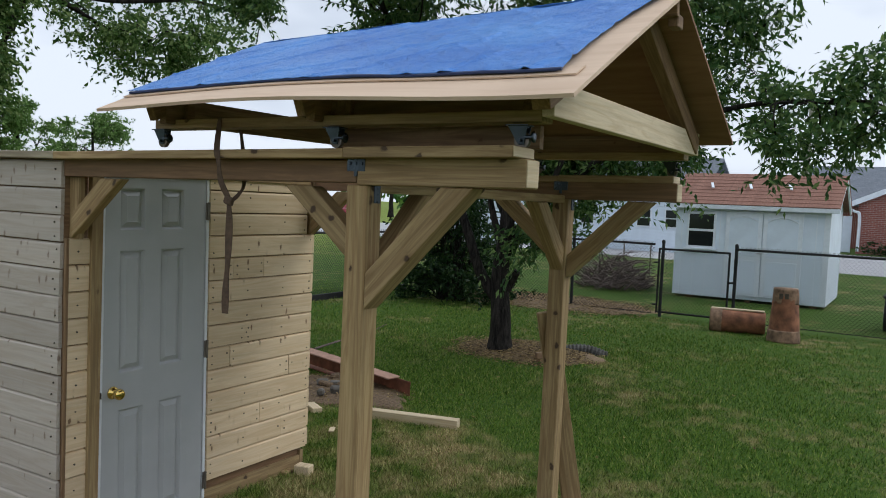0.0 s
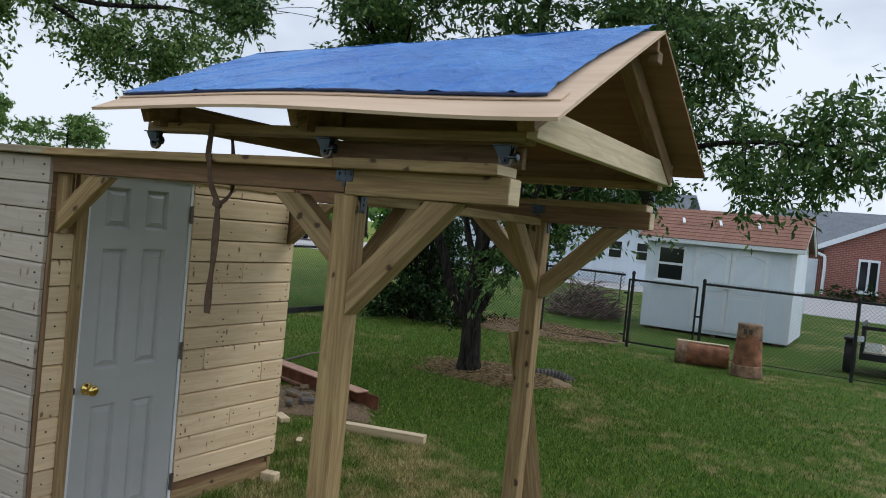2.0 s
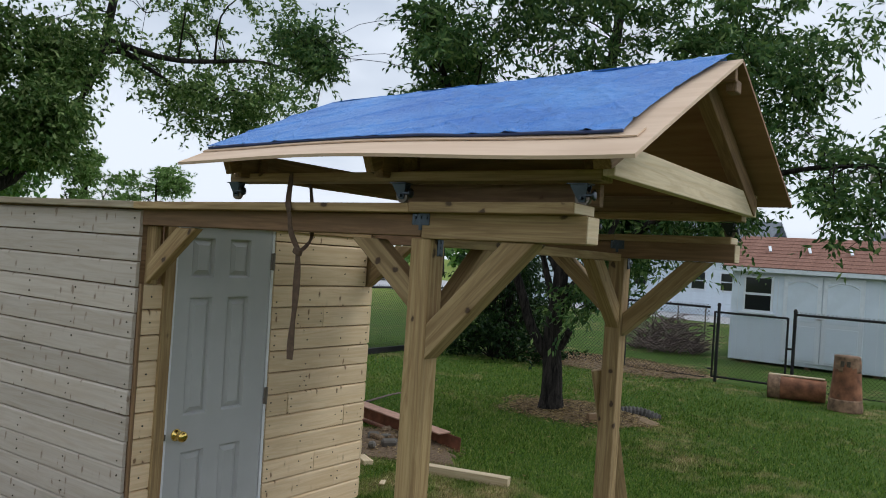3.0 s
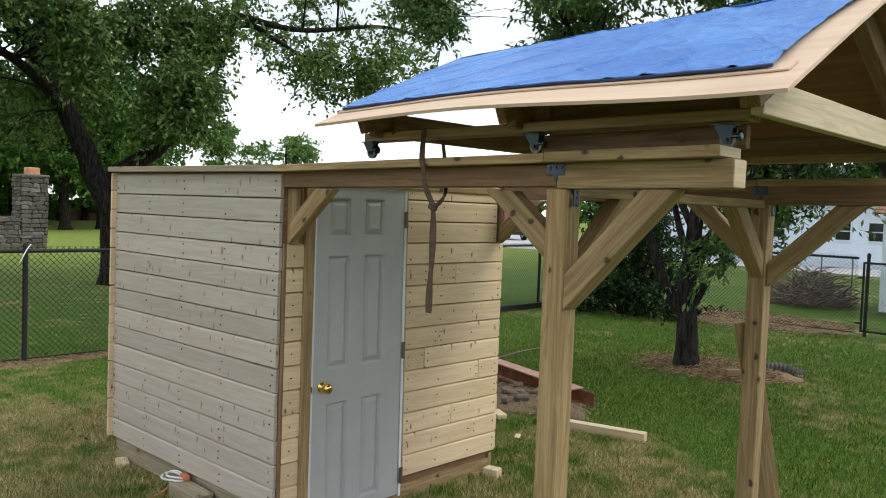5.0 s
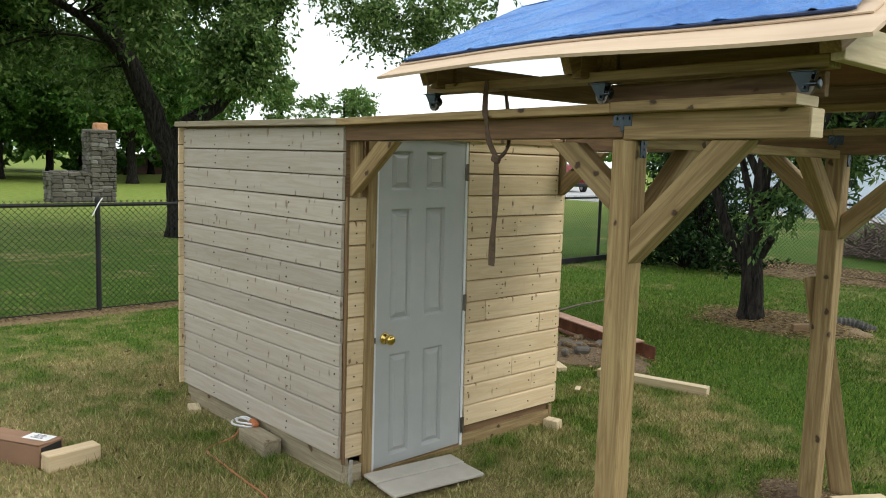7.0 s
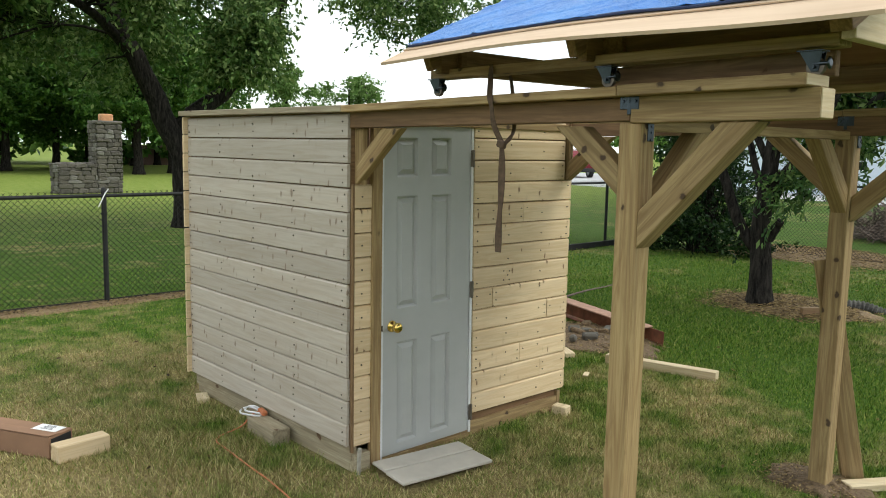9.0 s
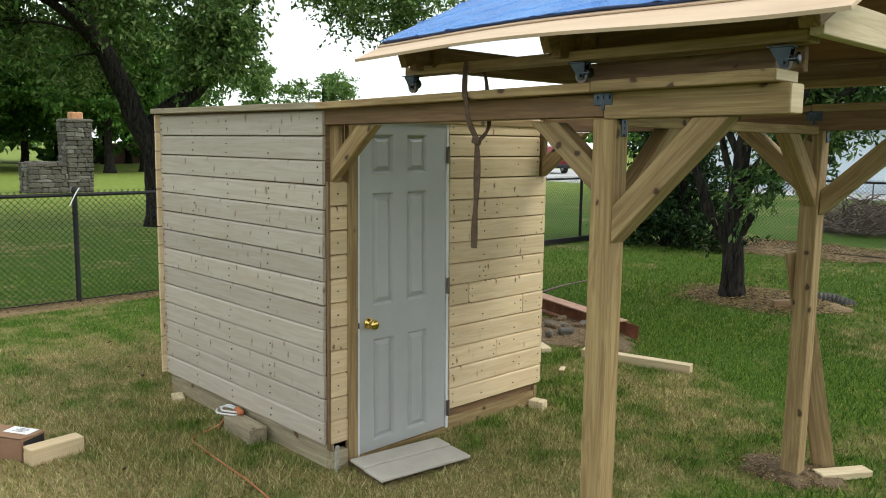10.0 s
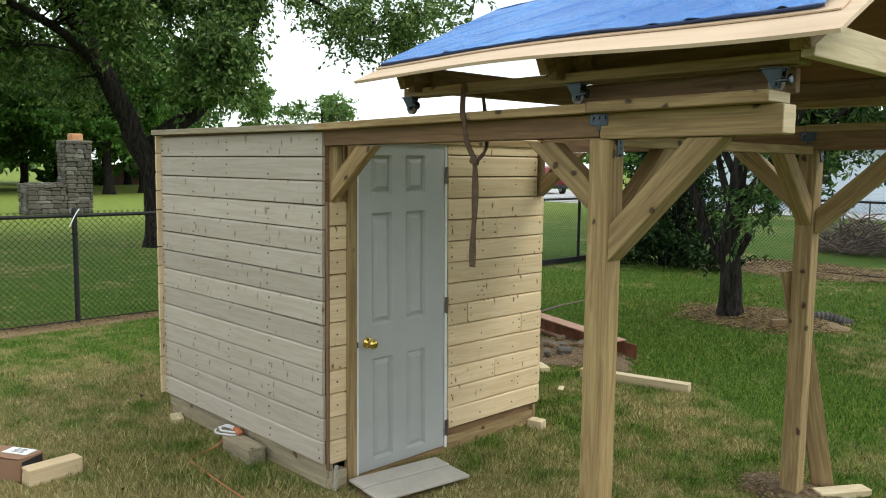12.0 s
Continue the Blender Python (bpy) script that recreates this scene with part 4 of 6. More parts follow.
# the old tree behind the fence, with a leaning forked trunk
old_tree = tree("broadleaf_tree", (5.1, 12.5, 0),
     [([(5.12, 12.5, -0.1), (5.02, 12.5, 0.9), (4.85, 12.5, 1.7), (4.50, 12.55, 2.45), (4.12, 12.6, 3.3), (3.55, 12.7, 4.4), (2.6, 13.0, 6.2), (2.0, 13.2, 8.2)], 0.30, 0.10),
      ([(4.86, 12.5, 1.75), (5.15, 12.4, 2.25), (5.75, 12.35, 2.65), (6.40, 12.35, 3.38), (6.85, 12.4, 3.95), (7.22, 12.4, 4.67), (7.5, 12.4, 5.66), (7.7, 12.4, 6.9), (8.0, 12.4, 8.2)], 0.20, 0.07),
      ([(7.45, 12.4, 5.5), (8.0, 12.4, 5.55), (8.5, 12.4, 5.38), (9.2, 12.3, 5.1), (10.0, 12.2, 4.9)], 0.09, 0.025),
      ([(4.1, 12.6, 3.3), (3.0, 12.0, 4.0), (1.2, 11.4, 4.4), (-1.0, 11.0, 4.3)], 0.11, 0.03),
      ([(7.5, 12.4, 5.7), (9.0, 12.0, 5.6), (11.0, 11.6, 6.0), (12.8, 11.3, 5.9)], 0.08, 0.03),
      ([(3.5, 12.7, 4.5), (4.4, 12.0, 5.6), (5.6, 11.6, 6.6)], 0.10, 0.04)],
     [((1.4, 12.6, 5.4), (4.8, 2.8, 2.2), 170), ((3.2, 13.6, 3.9), (2.6, 0.8, 1.2), 40), ((5.6, 12.0, 3.8), (1.0, 0.7, 0.7), 26), ((5.8, 12.6, 5.0), (1.2, 1.2, 0.8), 46), ((10.2, 12.2, 4.75), (1.6, 1.2, 0.55), 17), ((-1.5, 13.5, 5.0), (4.2, 2.2, 2.4), 130), ((9.6, 12.0, 5.6), (3.8, 2.4, 1.1), 40), ((2.5, 13.2, 4.7), (1.3, 1.0, 0.9), 40), ((5.0, 12.5, 8.0), (7.5, 5.0, 2.0), 110), ((-2.2, 11.8, 4.4), (2.6, 2.4, 2.0), 60), ((5.1, 11.5, 3.75), (1.2, 0.5, 0.85), 34), ((2.7, 12.0, 4.5), (1.3, 0.8, 0.9), 44), ((3.9, 11.4, 4.9), (1.2, 0.6, 0.7), 26)],
     220, (0.13, 0.062), M_LEAF_A, "large broadleaf tree with a forked dark trunk behind the fence", 3, 0.016, (0.40, 0.80), 0.35, 0.50)
settle(old_tree, 4.75, 12.25, 1.01)

# the smaller tree on the lawn, with drooping sprays
lawn_tree = tree("broadleaf_tree", (6.2, 0.8, 0),
     [([(6.2, 0.79, -0.05), (6.2, 0.80, 0.35), (6.2, 0.82, 0.72), (6.2, 0.80, 1.2), (6.2, 0.76, 1.8), (6.3, 0.6, 2.8), (6.4, 0.4, 4.2), (6.4, 0.3, 6.0)], 0.135, 0.045),
      ([(6.2, 0.86, 0.62), (6.15, 1.08, 0.95), (6.1, 1.25, 1.4), (6.0, 1.5, 2.1), (5.9, 2.0, 3.2), (5.8, 2.6, 4.4)], 0.075, 0.03),
      ([(6.2, 0.76, 0.72), (6.2, 0.68, 0.86), (6.18, 0.62, 0.95)], 0.06, 0.045),
      ([(6.2, 0.80, 1.05), (6.15, 0.55, 1.4), (6.1, 0.30, 1.75), (6.0, 0.0, 2.4), (6.0, -0.3, 3.2)], 0.055, 0.02),
      ([(6.2, 0.82, 1.15), (6.25, 1.0, 1.6), (6.3, 1.15, 2.1), (6.3, 1.3, 3.0)], 0.05, 0.02),
      ([(6.2, 0.8, 1.25), (6.3, 0.35, 1.75), (6.4, -0.5, 2.4), (6.4, -1.6, 2.75), (6.3, -2.7, 2.75)], 0.06, 0.018),
      ([(6.22, 0.72, 2.1), (6.5, 0.1, 3.0), (6.6, -0.5, 3.6), (6.7, -1.1, 3.9)], 0.05, 0.012),
      ([(6.2, 0.78, 1.5), (6.0, 1.3, 2.6), (5.9, 1.9, 3.3), (5.9, 2.6, 4.0)], 0.045, 0.012)],
     [((6.4, 0.9, 4.3), (2.0, 2.5, 1.3), 105), ((6.3, -1.4, 3.2), (1.0, 1.0, 0.6), 19), ((6.4, -1.4, 4.1), (1.0, 1.1, 0.5), 15), ((6.3, -1.9, 2.45), (0.7, 0.8, 0.35), 11), ((6.2, 2.9, 4.15), (1.2, 1.7, 0.55), 40), ((6.3, 4.4, 4.4), (1.0, 0.8, 0.4), 16), ((6.2, 0.5, 1.3), (0.3, 0.3, 0.25), 5), ((6.4, 1.55, 1.4), (0.3, 0.25, 0.4), 4), ((6.2, 0.8, 6.0), (2.8, 2.8, 1.0), 50), ((6.3, -2.6, 2.75), (0.5, 0.7, 0.3), 9), ((6.8, 0.9, 2.2), (0.9, 0.9, 0.6), 17), ((7.3, 1.15, 1.25), (0.5, 0.4, 0.4), 12), ((6.3, -0.35, 1.75), (0.3, 0.4, 0.2), 3), ((6.7, -0.1, 2.30), (0.6, 1.0, 0.25), 20), ((6.7, 0.9, 2.0), (0.6, 0.7, 0.5), 14), ((6.3, -2.9, 3.0), (0.5, 0.5, 0.4), 5)],
     195, (0.092, 0.034), M_LEAF_B, "small broadleaf tree with drooping sprays in a mulch ring", 8, 0.010, (0.25, 0.50), 0.45, 0.52)
settle(lawn_tree, 6.08, 0.83, 1.03)

shrub = thing("shrub", (9.7, 3.75, 0), "dense dark green shrub by the chain-link fence", "shrub")
r_s = random.Random(5)
b = bmesh.new()
cen, spr = [], []
for _ in range(74):
    a, h = r_s.uniform(0, 6.283), 0.12 + 2.0 * r_s.random() ** 1.3
    wide = r_s.random() ** 0.5 * (1.0 - 0.22 * h)
    q = Vector((9.7 + math.cos(a) * 0.8 * wide, 3.75 + math.sin(a) * 1.05 * wide, h))
    tube(curve_points([(9.7 + 0.2 * math.cos(a), 3.75 + 0.2 * math.sin(a), 0), ((9.7 + q.x) / 2, (3.75 + q.y) / 2, h * 0.6), q], 6), 0.012, 4, b)
    cen.append(q)
    spr.append(r_s.uniform(0.22, 0.60))
part("stem_work", b, M_BARK, shrub)
leaves_mesh("foliage", cen, spr, 210, (0.085, 0.042), M_LEAF_D, 12, 0.3, parent=shrub)
settle(shrub, 10.15, 3.89, 1.06)

# far trees
far_protos = []
for i, (h, rad, low, lf, sp, mt) in enumerate(((9.5, 4.2, 2.2, (0.24, 0.15), (0.8, 1.5), M_LEAF_C), (7.5, 3.4, 1.8, (0.24, 0.15), (0.8, 1.5), M_LEAF_C), (7.2, 2.25, 3.0, (0.20, 0.13), (0.45, 0.95), M_LEAF_E))):
    t = tree("far_tree", (0, 0, 0), [([(0, 0, -0.1), (0.05, 0, low), (0, 0.1, h * 0.55), (0.1, 0, h * 0.8)], 0.28, 0.06),
                                     ([(0.05, 0, low), (0.8, 0.3, h * 0.45), (1.4, 0.4, h * 0.6)], 0.12, 0.03), ([(0.0, 0, low * 1.1), (-0.9, -0.3, h * 0.5), (-1.3, 0.2, h * 0.65)], 0.12, 0.03)],
             [((0, 0, (h + low) / 2), (rad, rad, (h - low) / 2), 110 if i < 2 else 62)], 240 if i < 2 else 130, lf, mt, "full green tree at the far side of the lawn", 20 + i, 0.02, sp, 0.25, 0.42 if i < 2 else 0.52)
    far_protos.append(t)
r_f = random.Random(9)
spots_far = [(0, 16.9, 41.0), (0, 14.4, 39.6), (0, 20.5, 56.0), (1, 23.0, 58.0), (0, 9.5, 46.0), (0, 3.0, 44.0), (0, -4.5, 43.0), (1, 13.0, 49.0), (0, 22.0, 52.0), (1, -1.0, 40.0), (1, 6.0, 50.0), (0, -12.0, 42.0), (1, -9.0, 38.0),
             (2, 27.7, 46.6), (2, 33.7, 47.6), (2, 66.0, 44.0), (2, 78.0, 30.0), (0, 18.5, 60.0), (0, 0.0, 52.0), (0, -8.0, 54.0), (0, 13.0, 62.0), (0, 6.0, 60.0), (1, 20.0, 47.0), (0, -18.0, 48.0)]
first = set()
for kind, x, y in spots_far:
    m = pose(x, y, 0, 0, 0, r_f.uniform(0, 360))
    if kind not in first:
        first.add(kind)
        far_protos[kind].matrix_basis = m
    else:
        copy_thing(far_protos[kind], m)
for t in far_protos:
    tagged(t, group="far trees")

cen, spr = [], []
for k in range(420):
    a = k / 420 * 6.2832 + r_f.uniform(-0.01, 0.01)
    d = r_f.uniform(125, 160)
    cen.append((d * math.cos(a), d * math.sin(a), r_f.uniform(1.0, 5.0)))
    spr.append(r_f.uniform(3.0, 5.5))
woods = leaves_mesh("far_woods", cen, spr, 45, (1.6, 1.1), M_LEAF_C, 31, 0.1)
tagged(woods, "low belt of distant green woods on the horizon", "woods", kind="stuff")

cen, spr = [], []
for k in range(330):
    x = r_f.uniform(-46, 24)
    cen.append((x, r_f.uniform(58, 72) - 0.12 * abs(x), r_f.uniform(0.3, 11.0)))
    spr.append(r_f.uniform(1.4, 2.6))
belt = leaves_mesh("far_woods", cen, spr, 60, (0.75, 0.5), M_LEAF_C, 33, 0.1)
tagged(belt, "dense belt of green trees behind the far lawn", "woods", kind="stuff")

# ---- fences ----


def mesh_wires(x0, x1, y0, y1, z0, z1, pitch=0.062, r=0.0027):
    """Diamond wire mesh between two upright lines: thin three-sided wires."""
    a, c = Vector((x0, y0, 0)), Vector((x1, y1, 0))
    n, h = (c - a).length, z1 - z0
    d = (c - a).normalized()
    side = Vector((-d.y, d.x, 0))
    verts, faces = [], []

    def wire(u0, w0, u1, w1, off):
        p0 = a + d * u0 + Vector((0, 0, z0 + w0)) + side * off
        p1 = a + d * u1 + Vector((0, 0, z0 + w1)) + side * off
        x = (p1 - p0).normalized()
        e = x.cross(side).normalized()
        k = len(verts)
        for p in (p0, p1):
            for q in range(3):
                ang = q * 2.0944
                verts.append(p + r * (math.cos(ang) * side + math.sin(ang) * e))
        for q in range(3):
            faces.append((k + q, k + (q + 1) % 3, k + 3 + (q + 1) % 3, k + 3 + q))

    steps = int((n + h) / pitch) + 1
    for s in range(steps):
        u = s * pitch - h
        lo, hi = max(0.0, u), min(n, u + h)
        if hi > lo:
            wire(lo, lo - u, hi, hi - u, 0.002)
            wire(lo, h - (lo - u), hi, h - (hi - u), -0.002)
    return verts, faces


def fence(name, p0, p1, posts, label, FH=1.20):
    f = thing(name, (*p0, 0), label, "fence", "yard fence", "structure")
    a, c = Vector((*p0, 0)), Vector((*p1, 0))
    d = (c - a).normalized()
    for u in posts:
        q = a + d * u
        b = rod(0.026, FH + 0.14, 10, m=Matrix.Translation((0, 0, -0.1)))
        join(b, lathe([(0.03, FH + 0.03), (0.031, FH + 0.05), (0.022, FH + 0.075), (0.006, FH + 0.085)], 10))
        part("post", b, M_BLACK, f, "", Matrix.Translation(q))
        part("tension_band", lathe([(0.029, FH - 0.2), (0.031, FH - 0.19), (0.031, FH - 0.18), (0.029, FH - 0.17)], 10), M_BLACK, f, "", Matrix.Translation(q))
    m, n = span(a + Vector((0, 0, FH)), c + Vector((0, 0, FH)))
    part("top_rail", rod(0.019, n, 8, m=pose(-n / 2, 0, 0, 0, 90, 0)), M_BLACK, f, "", m)
    m2, n = span(a + Vector((0, 0, 0.05)), c + Vector((0, 0, 0.05)))
    part("tension_wire", rod(0.006, n, 5, m=pose(-n / 2, 0, 0, 0, 90, 0)), M_BLACK, f, "", m2)
    v, fa = mesh_wires(*p0[:1], *p1[:1], p0[1], p1[1], 0.03, FH + 0.045)
    w = raw("wire_mesh", v, fa, M_BLACK, f, "black diamond wire mesh")
    tagged(w, kind="stuff")
    return f


CX, CY = 11.03, 5.44          # the corner where the fences meet
fence("fence_side", (-8.0, 4.98), (CX, CY), [0.05, 2.75, 5.65, 8.61, 11.5, 14.18, 17.45, 19.0], "black chain-link fence along the side of the lawn", 1.13)
fence("fence_back", (CX, CY), (CX, 0.51), [1.78, 3.5, 5.07], "black chain-link fence along the back of the lawn")
fence("fence_back", (CX, -0.77), (CX, -9.4), [0.02, 2.25, 5.3, 8.5], "black chain-link fence along the back of the lawn")
gate = thing("gate_1", (CX, -0.1, 0.03), "closed black chain-link gate between two fence posts", "gate", kind="structure")
gy0, gy1 = 0.43, -0.69
for y in (gy0, gy1):
    part("gate_stile", rod(0.017, 1.07, 8), M_BLACK, gate, "", Matrix.Translation((CX, y, 0.07)))
for z in (0.08, 1.13):
    part("gate_bar", rod(0.017, gy0 - gy1, 8, m=Matrix.Rotation(radians(90), 4, "X")), M_BLACK, gate, "", Matrix.Translation((CX, gy0, z)))
v, fa = mesh_wires(CX, CX, gy0, gy1, 0.09, 1.12)
tagged(raw("wire_mesh", v, fa, M_BLACK, gate), kind="stuff")
part("latch", box(0.05, 0.11, 0.03, 0.004), M_BLACK, gate, "fork latch", pose(CX, -0.73, 0.66))
for z in (0.2, 0.9):
    part("gate_hinge", box(0.05, 0.07, 0.03, 0.004), M_BLACK, gate, "", pose(CX, 0.47, z))
clip = tagged(part("white_clip", tube(curve_points([(0.64, 5.14, 1.20), (0.60, 5.13, 1.15), (0.55, 5.12, 1.06), (0.53, 5.12, 1.02)], 8), 0.006, 6), M_WCORD), "white plastic clip hanging on the fence rail", "clip")
edging = tagged(timber("lawn_edging", (5.3, 5.24, 0.045), (10.9, 5.37, 0.045), 0.05, 0.11, M_BLACK), "black edging along the foot of the fence", "edging", kind="structure")

# ---- stone fireplace on the far lawn ----
fire = thing("stone_fireplace", (7.7, 24.9, 0), "outdoor fieldstone fireplace with a clay flue on its chimney", "fireplace")
r_st = random.Random(2)
part("core", box(1.97, 0.7, 0.93, 0.02, (7.54, 24.92, 0.465), box(0.77, 0.7, 2.28, 0.02, (8.15, 24.92, 1.14))), M_MORTAR, fire, "mortar core")
stone_meshes = []
for i in range(7):
    b = box(1, 1, 1, 0.16)
    for v in b.verts:
        v.co += Vector((noise.noise(v.co * 2 + Vector((i * 7, 0, 0))), 0.4 * noise.noise(v.co * 2 + Vector((0, i * 5, 3))), noise.noise(v.co * 2 + Vector((3, i, 9))))) * 0.14
    stone_meshes.append(mesh_of(b, "stone", M_STONE))


def stone_face(x0, x1, z0, z1, y, axis):
    z = z0
    while z < z1 - 0.04:
        h = min(r_st.uniform(0.085, 0.17), z1 - z)
        x = x0
        while x < x1 - 0.04:
            w = min(r_st.uniform(0.14, 0.40), x1 - x)
            m = pose(x + w / 2, y, z + h / 2, 0, r_st.uniform(-5, 5), 0) if axis == "x" else pose(y, x + w / 2, z + h / 2, 0, 0, 90)
            ob = new("stone", r_st.choice(stone_meshes))
            place(ob, m @ Matrix.Diagonal((w * 1.0, 0.13 + r_st.uniform(-0.03, 0.07), h * 1.0, 1)), fire)
            x += w
        z += h


stone_face(6.55, 7.74, 0.0, 0.96, 24.55, "x")
stone_face(7.74, 8.55, 0.0, 2.34, 24.55, "x")
stone_face(24.55, 25.25, 0.0, 0.96, 6.55, "y")
stone_face(24.55, 25.25, 0.96, 2.34, 7.76, "y")
stone_face(6.5, 7.76, 0.92, 1.0, 24.72, "x")
part("flue", box(0.38, 0.36, 0.30, 0.03), M_ORANGE, fire, "orange clay flue", pose(8.16, 24.85, 2.43))
part("capstone", box(0.86, 0.85, 0.09, 0.03), M_STONE, fire, "", pose(8.15, 24.9, 2.31))

settle(fire, 6.9, 24.35, 1.01)

# ---- white garden shed behind the gate ----
ws = thing("garden_shed", (14.9, -0.27, 0), "white painted garden shed with a red-brown shingle roof", "shed")
X0, X1, Y0, Y1, WH = 13.7, 16.1, 1.08, -1.60, 1.76


def wall_panel(name, sx, sy, sz, at, parent, mat=M_WPAINT):
    return part(name, box(sx, sy, sz, 0.004), mat, parent, "", pose(*at))


wall_panel("front_wall", 0.06, Y0 - Y1, WH, (X0 + 0.03, (Y0 + Y1) / 2, 0.05 + WH / 2), ws)
wall_panel("rear_wall", 0.06, Y0 - Y1, WH, (X1 - 0.03, (Y0 + Y1) / 2, 0.05 + WH / 2), ws)
for y in (Y0 - 0.03, Y1 + 0.03):
    g = [(X0, WH + 0.05), (X1, WH + 0.05), ((X0 + X1) / 2, WH + 0.58)]
    v = [(x, y + e, z) for e in (-0.03, 0.03) for x, z in [(X0 + 0.06, 0.05), (X1 - 0.06, 0.05), g[1], g[2], g[0]]]
    raw("gable_wall", v, [(0, 1, 2, 3, 4), (9, 8, 7, 6, 5), (0, 5, 6, 1), (1, 6, 7, 2), (2, 7, 8, 3), (3, 8, 9, 4), (4, 9, 5, 0)], M_WPAINT, ws)
for k in range(11):
    y = Y0 - 0.12 - k * 0.235
    part("groove_batten", box(0.006, 0.012, WH - 0.02, 0.001), M_TRIMW, ws, "", pose(X0 - 0.003, y, 0.06 + WH / 2))
for sx in (-1, 1):
    xe = (X0 - 0.13) if sx < 0 else (X1 + 0.13)
    m, n = span((xe, (Y0 + Y1) / 2, WH + 0.01), ((X0 + X1) / 2, (Y0 + Y1) / 2, WH + 0.64), (0, 0, 1))
    deck = part("roof_slope", box(n, Y0 - Y1 + 0.30, 0.04, 0.004), M_SHINGLE, ws, "red-brown shingles", m)
    for k in range(9):
        part("shingle_course", box(n / 9 + 0.02, Y0 - Y1 + 0.31, 0.010, 0.002), M_SHINGLE, ws, "red-brown shingle course", m @ pose(-n / 2 + (k + 0.5) * n / 9, 0, 0.024, 0, 2.5, 0))
part("fascia", box(0.03, Y0 - Y1 + 0.3, 0.08, 0.004), M_TRIMW, ws, "white fascia", pose(X0 - 0.13, (Y0 + Y1) / 2, WH - 0.02))
for sx in (-1, 1):
    xe = (X0 - 0.12) if sx < 0 else (X1 + 0.12)
    timber("bargeboard", (xe, Y1 - 0.13, WH - 0.02), ((X0 + X1) / 2, Y1 - 0.13, WH + 0.60), 0.03, 0.09, M_TRIMW, ws)
part("corner_trim", box(0.09, 0.10, WH, 0.004), M_TRIMW, ws, "", pose(X0 + 0.035, Y1 + 0.04, 0.05 + WH / 2))
win = part("window", box(0.05, 0.53, 0.68, 0.004), M_TRIMW, ws, "white window frame", pose(X0 - 0.006, 0.595, 1.295))
for z in (1.455, 1.135):
    part("pane", box(0.02, 0.45, 0.275, 0.002), M_GLASS, win, "dark glass", pose(X0 - 0.026, 0.595, z))
part("sill", box(0.09, 0.62, 0.035, 0.004), M_TRIMW, ws, "", pose(X0 - 0.03, 0.595, 0.94))


def shed_door(ya, yb):
    w = ya - yb
    d = part("door", box(0.03, w - 0.012, 1.56, 0.004), M_TRIMW, ws, "white shed door", pose(X0 - 0.018, (ya + yb) / 2, 0.90))
    for za, zb in ((0.16, 0.78), (0.86, 1.56)):
        part("door_panel", box(0.014, w - 0.16, zb - za, 0.006), M_WPAINT, d, "", pose(X0 - 0.034, (ya + yb) / 2, (za + zb) / 2))
    arch = [(X0 - 0.046, yb + 0.08 + (w - 0.16) * u, 1.50 + 0.09 * math.sin(math.pi * u)) for u in np.linspace(0, 1, 14)]
    part("arch_trim", tube(arch, 0.012, 5), M_TRIMW, d)
    return d


shed_door(0.16, -0.50)
d2 = shed_door(-0.50, -1.18)
part("door_handle", box(0.03, 0.10, 0.02, 0.004), M_HINGE, d2, "dark latch", pose(X0 - 0.05, -0.47, 0.92))
for y in (Y0 - 0.3, -0.3, Y1 + 0.2):
    part("skid", box(2.3, 0.1, 0.06, 0.005), M_DARKWOOD, ws, "dark timber skid", pose(14.9, y, 0.028))
for y in (0.55, -0.15, -0.85):
    part("roof_clip", box(0.22, 0.05, 0.02, 0.004), M_TRIMW, ws, "pale clip on the shingles", pose(14.2, y, WH + 0.40, 0, -28, 18))

settle(ws, 16.0, -0.32, 1.09)

# ---- houses across the road ----
road = raw("road", [(23.4, -40, 0.012), (38.0, -40, 0.012), (52.0, 66, 0.012), (33.0, 66, 0.012)], [(0, 1, 2, 3)], M_ROAD)
tagged(road, "pale grey asphalt road and forecourt", "road", kind="structure")

bh = thing("brick_house", (38, -6, 0), "red brick house with a grey shingle roof and white trim", "house")
bx = 35.0
v = [(bx, -0.35, 0), (bx, -0.35, 2.05), (bx, -6.6, 4.9), (bx, -12.8, 2.05), (bx, -12.8, 0)]
v += [(x + 0.3, y, z) for x, y, z in v]
wallm = Matrix(((0, 0, -1, 0), (1, 0, 0, 0), (0, 1, 0, 0), (0, 0, 0, 1)))
raw("gable_wall", [(y, z, -x) for x, y, z in v], [(0, 1, 2, 3, 4), (9, 8, 7, 6, 5), (0, 5, 6, 1), (3, 8, 9, 4), (4, 9, 5, 0)], M_BRICK, bh, "red brick wall", wallm)
part("side_wall", box(9.0, 0.3, 2.05, 0.01), M_WPAINT, bh, "pale blue-white side wall", pose(39.6, -0.52, 1.03))
for s, y1 in ((1, -0.1), (-1, -13.1)):
    m, n = span((39.6, y1, 1.98), (39.6, -6.6, 5.02), (0, 0, 1))
    part("roof_slope", box(n, 9.6, 0.10, 0.01), M_GREYROOF, bh, "grey shingle roof", m)
    timber("rake_board", (34.78, y1 + 0.05 * s, 1.98), (34.78, -6.6, 4.99), 0.06, 0.20, M_TRIMW, bh, "white rake board")
part("rear_wing", box(8.0, 11.0, 2.3, 0.01), M_BRICK, bh, "brick rear wing", pose(46.0, -3.5, 1.15))
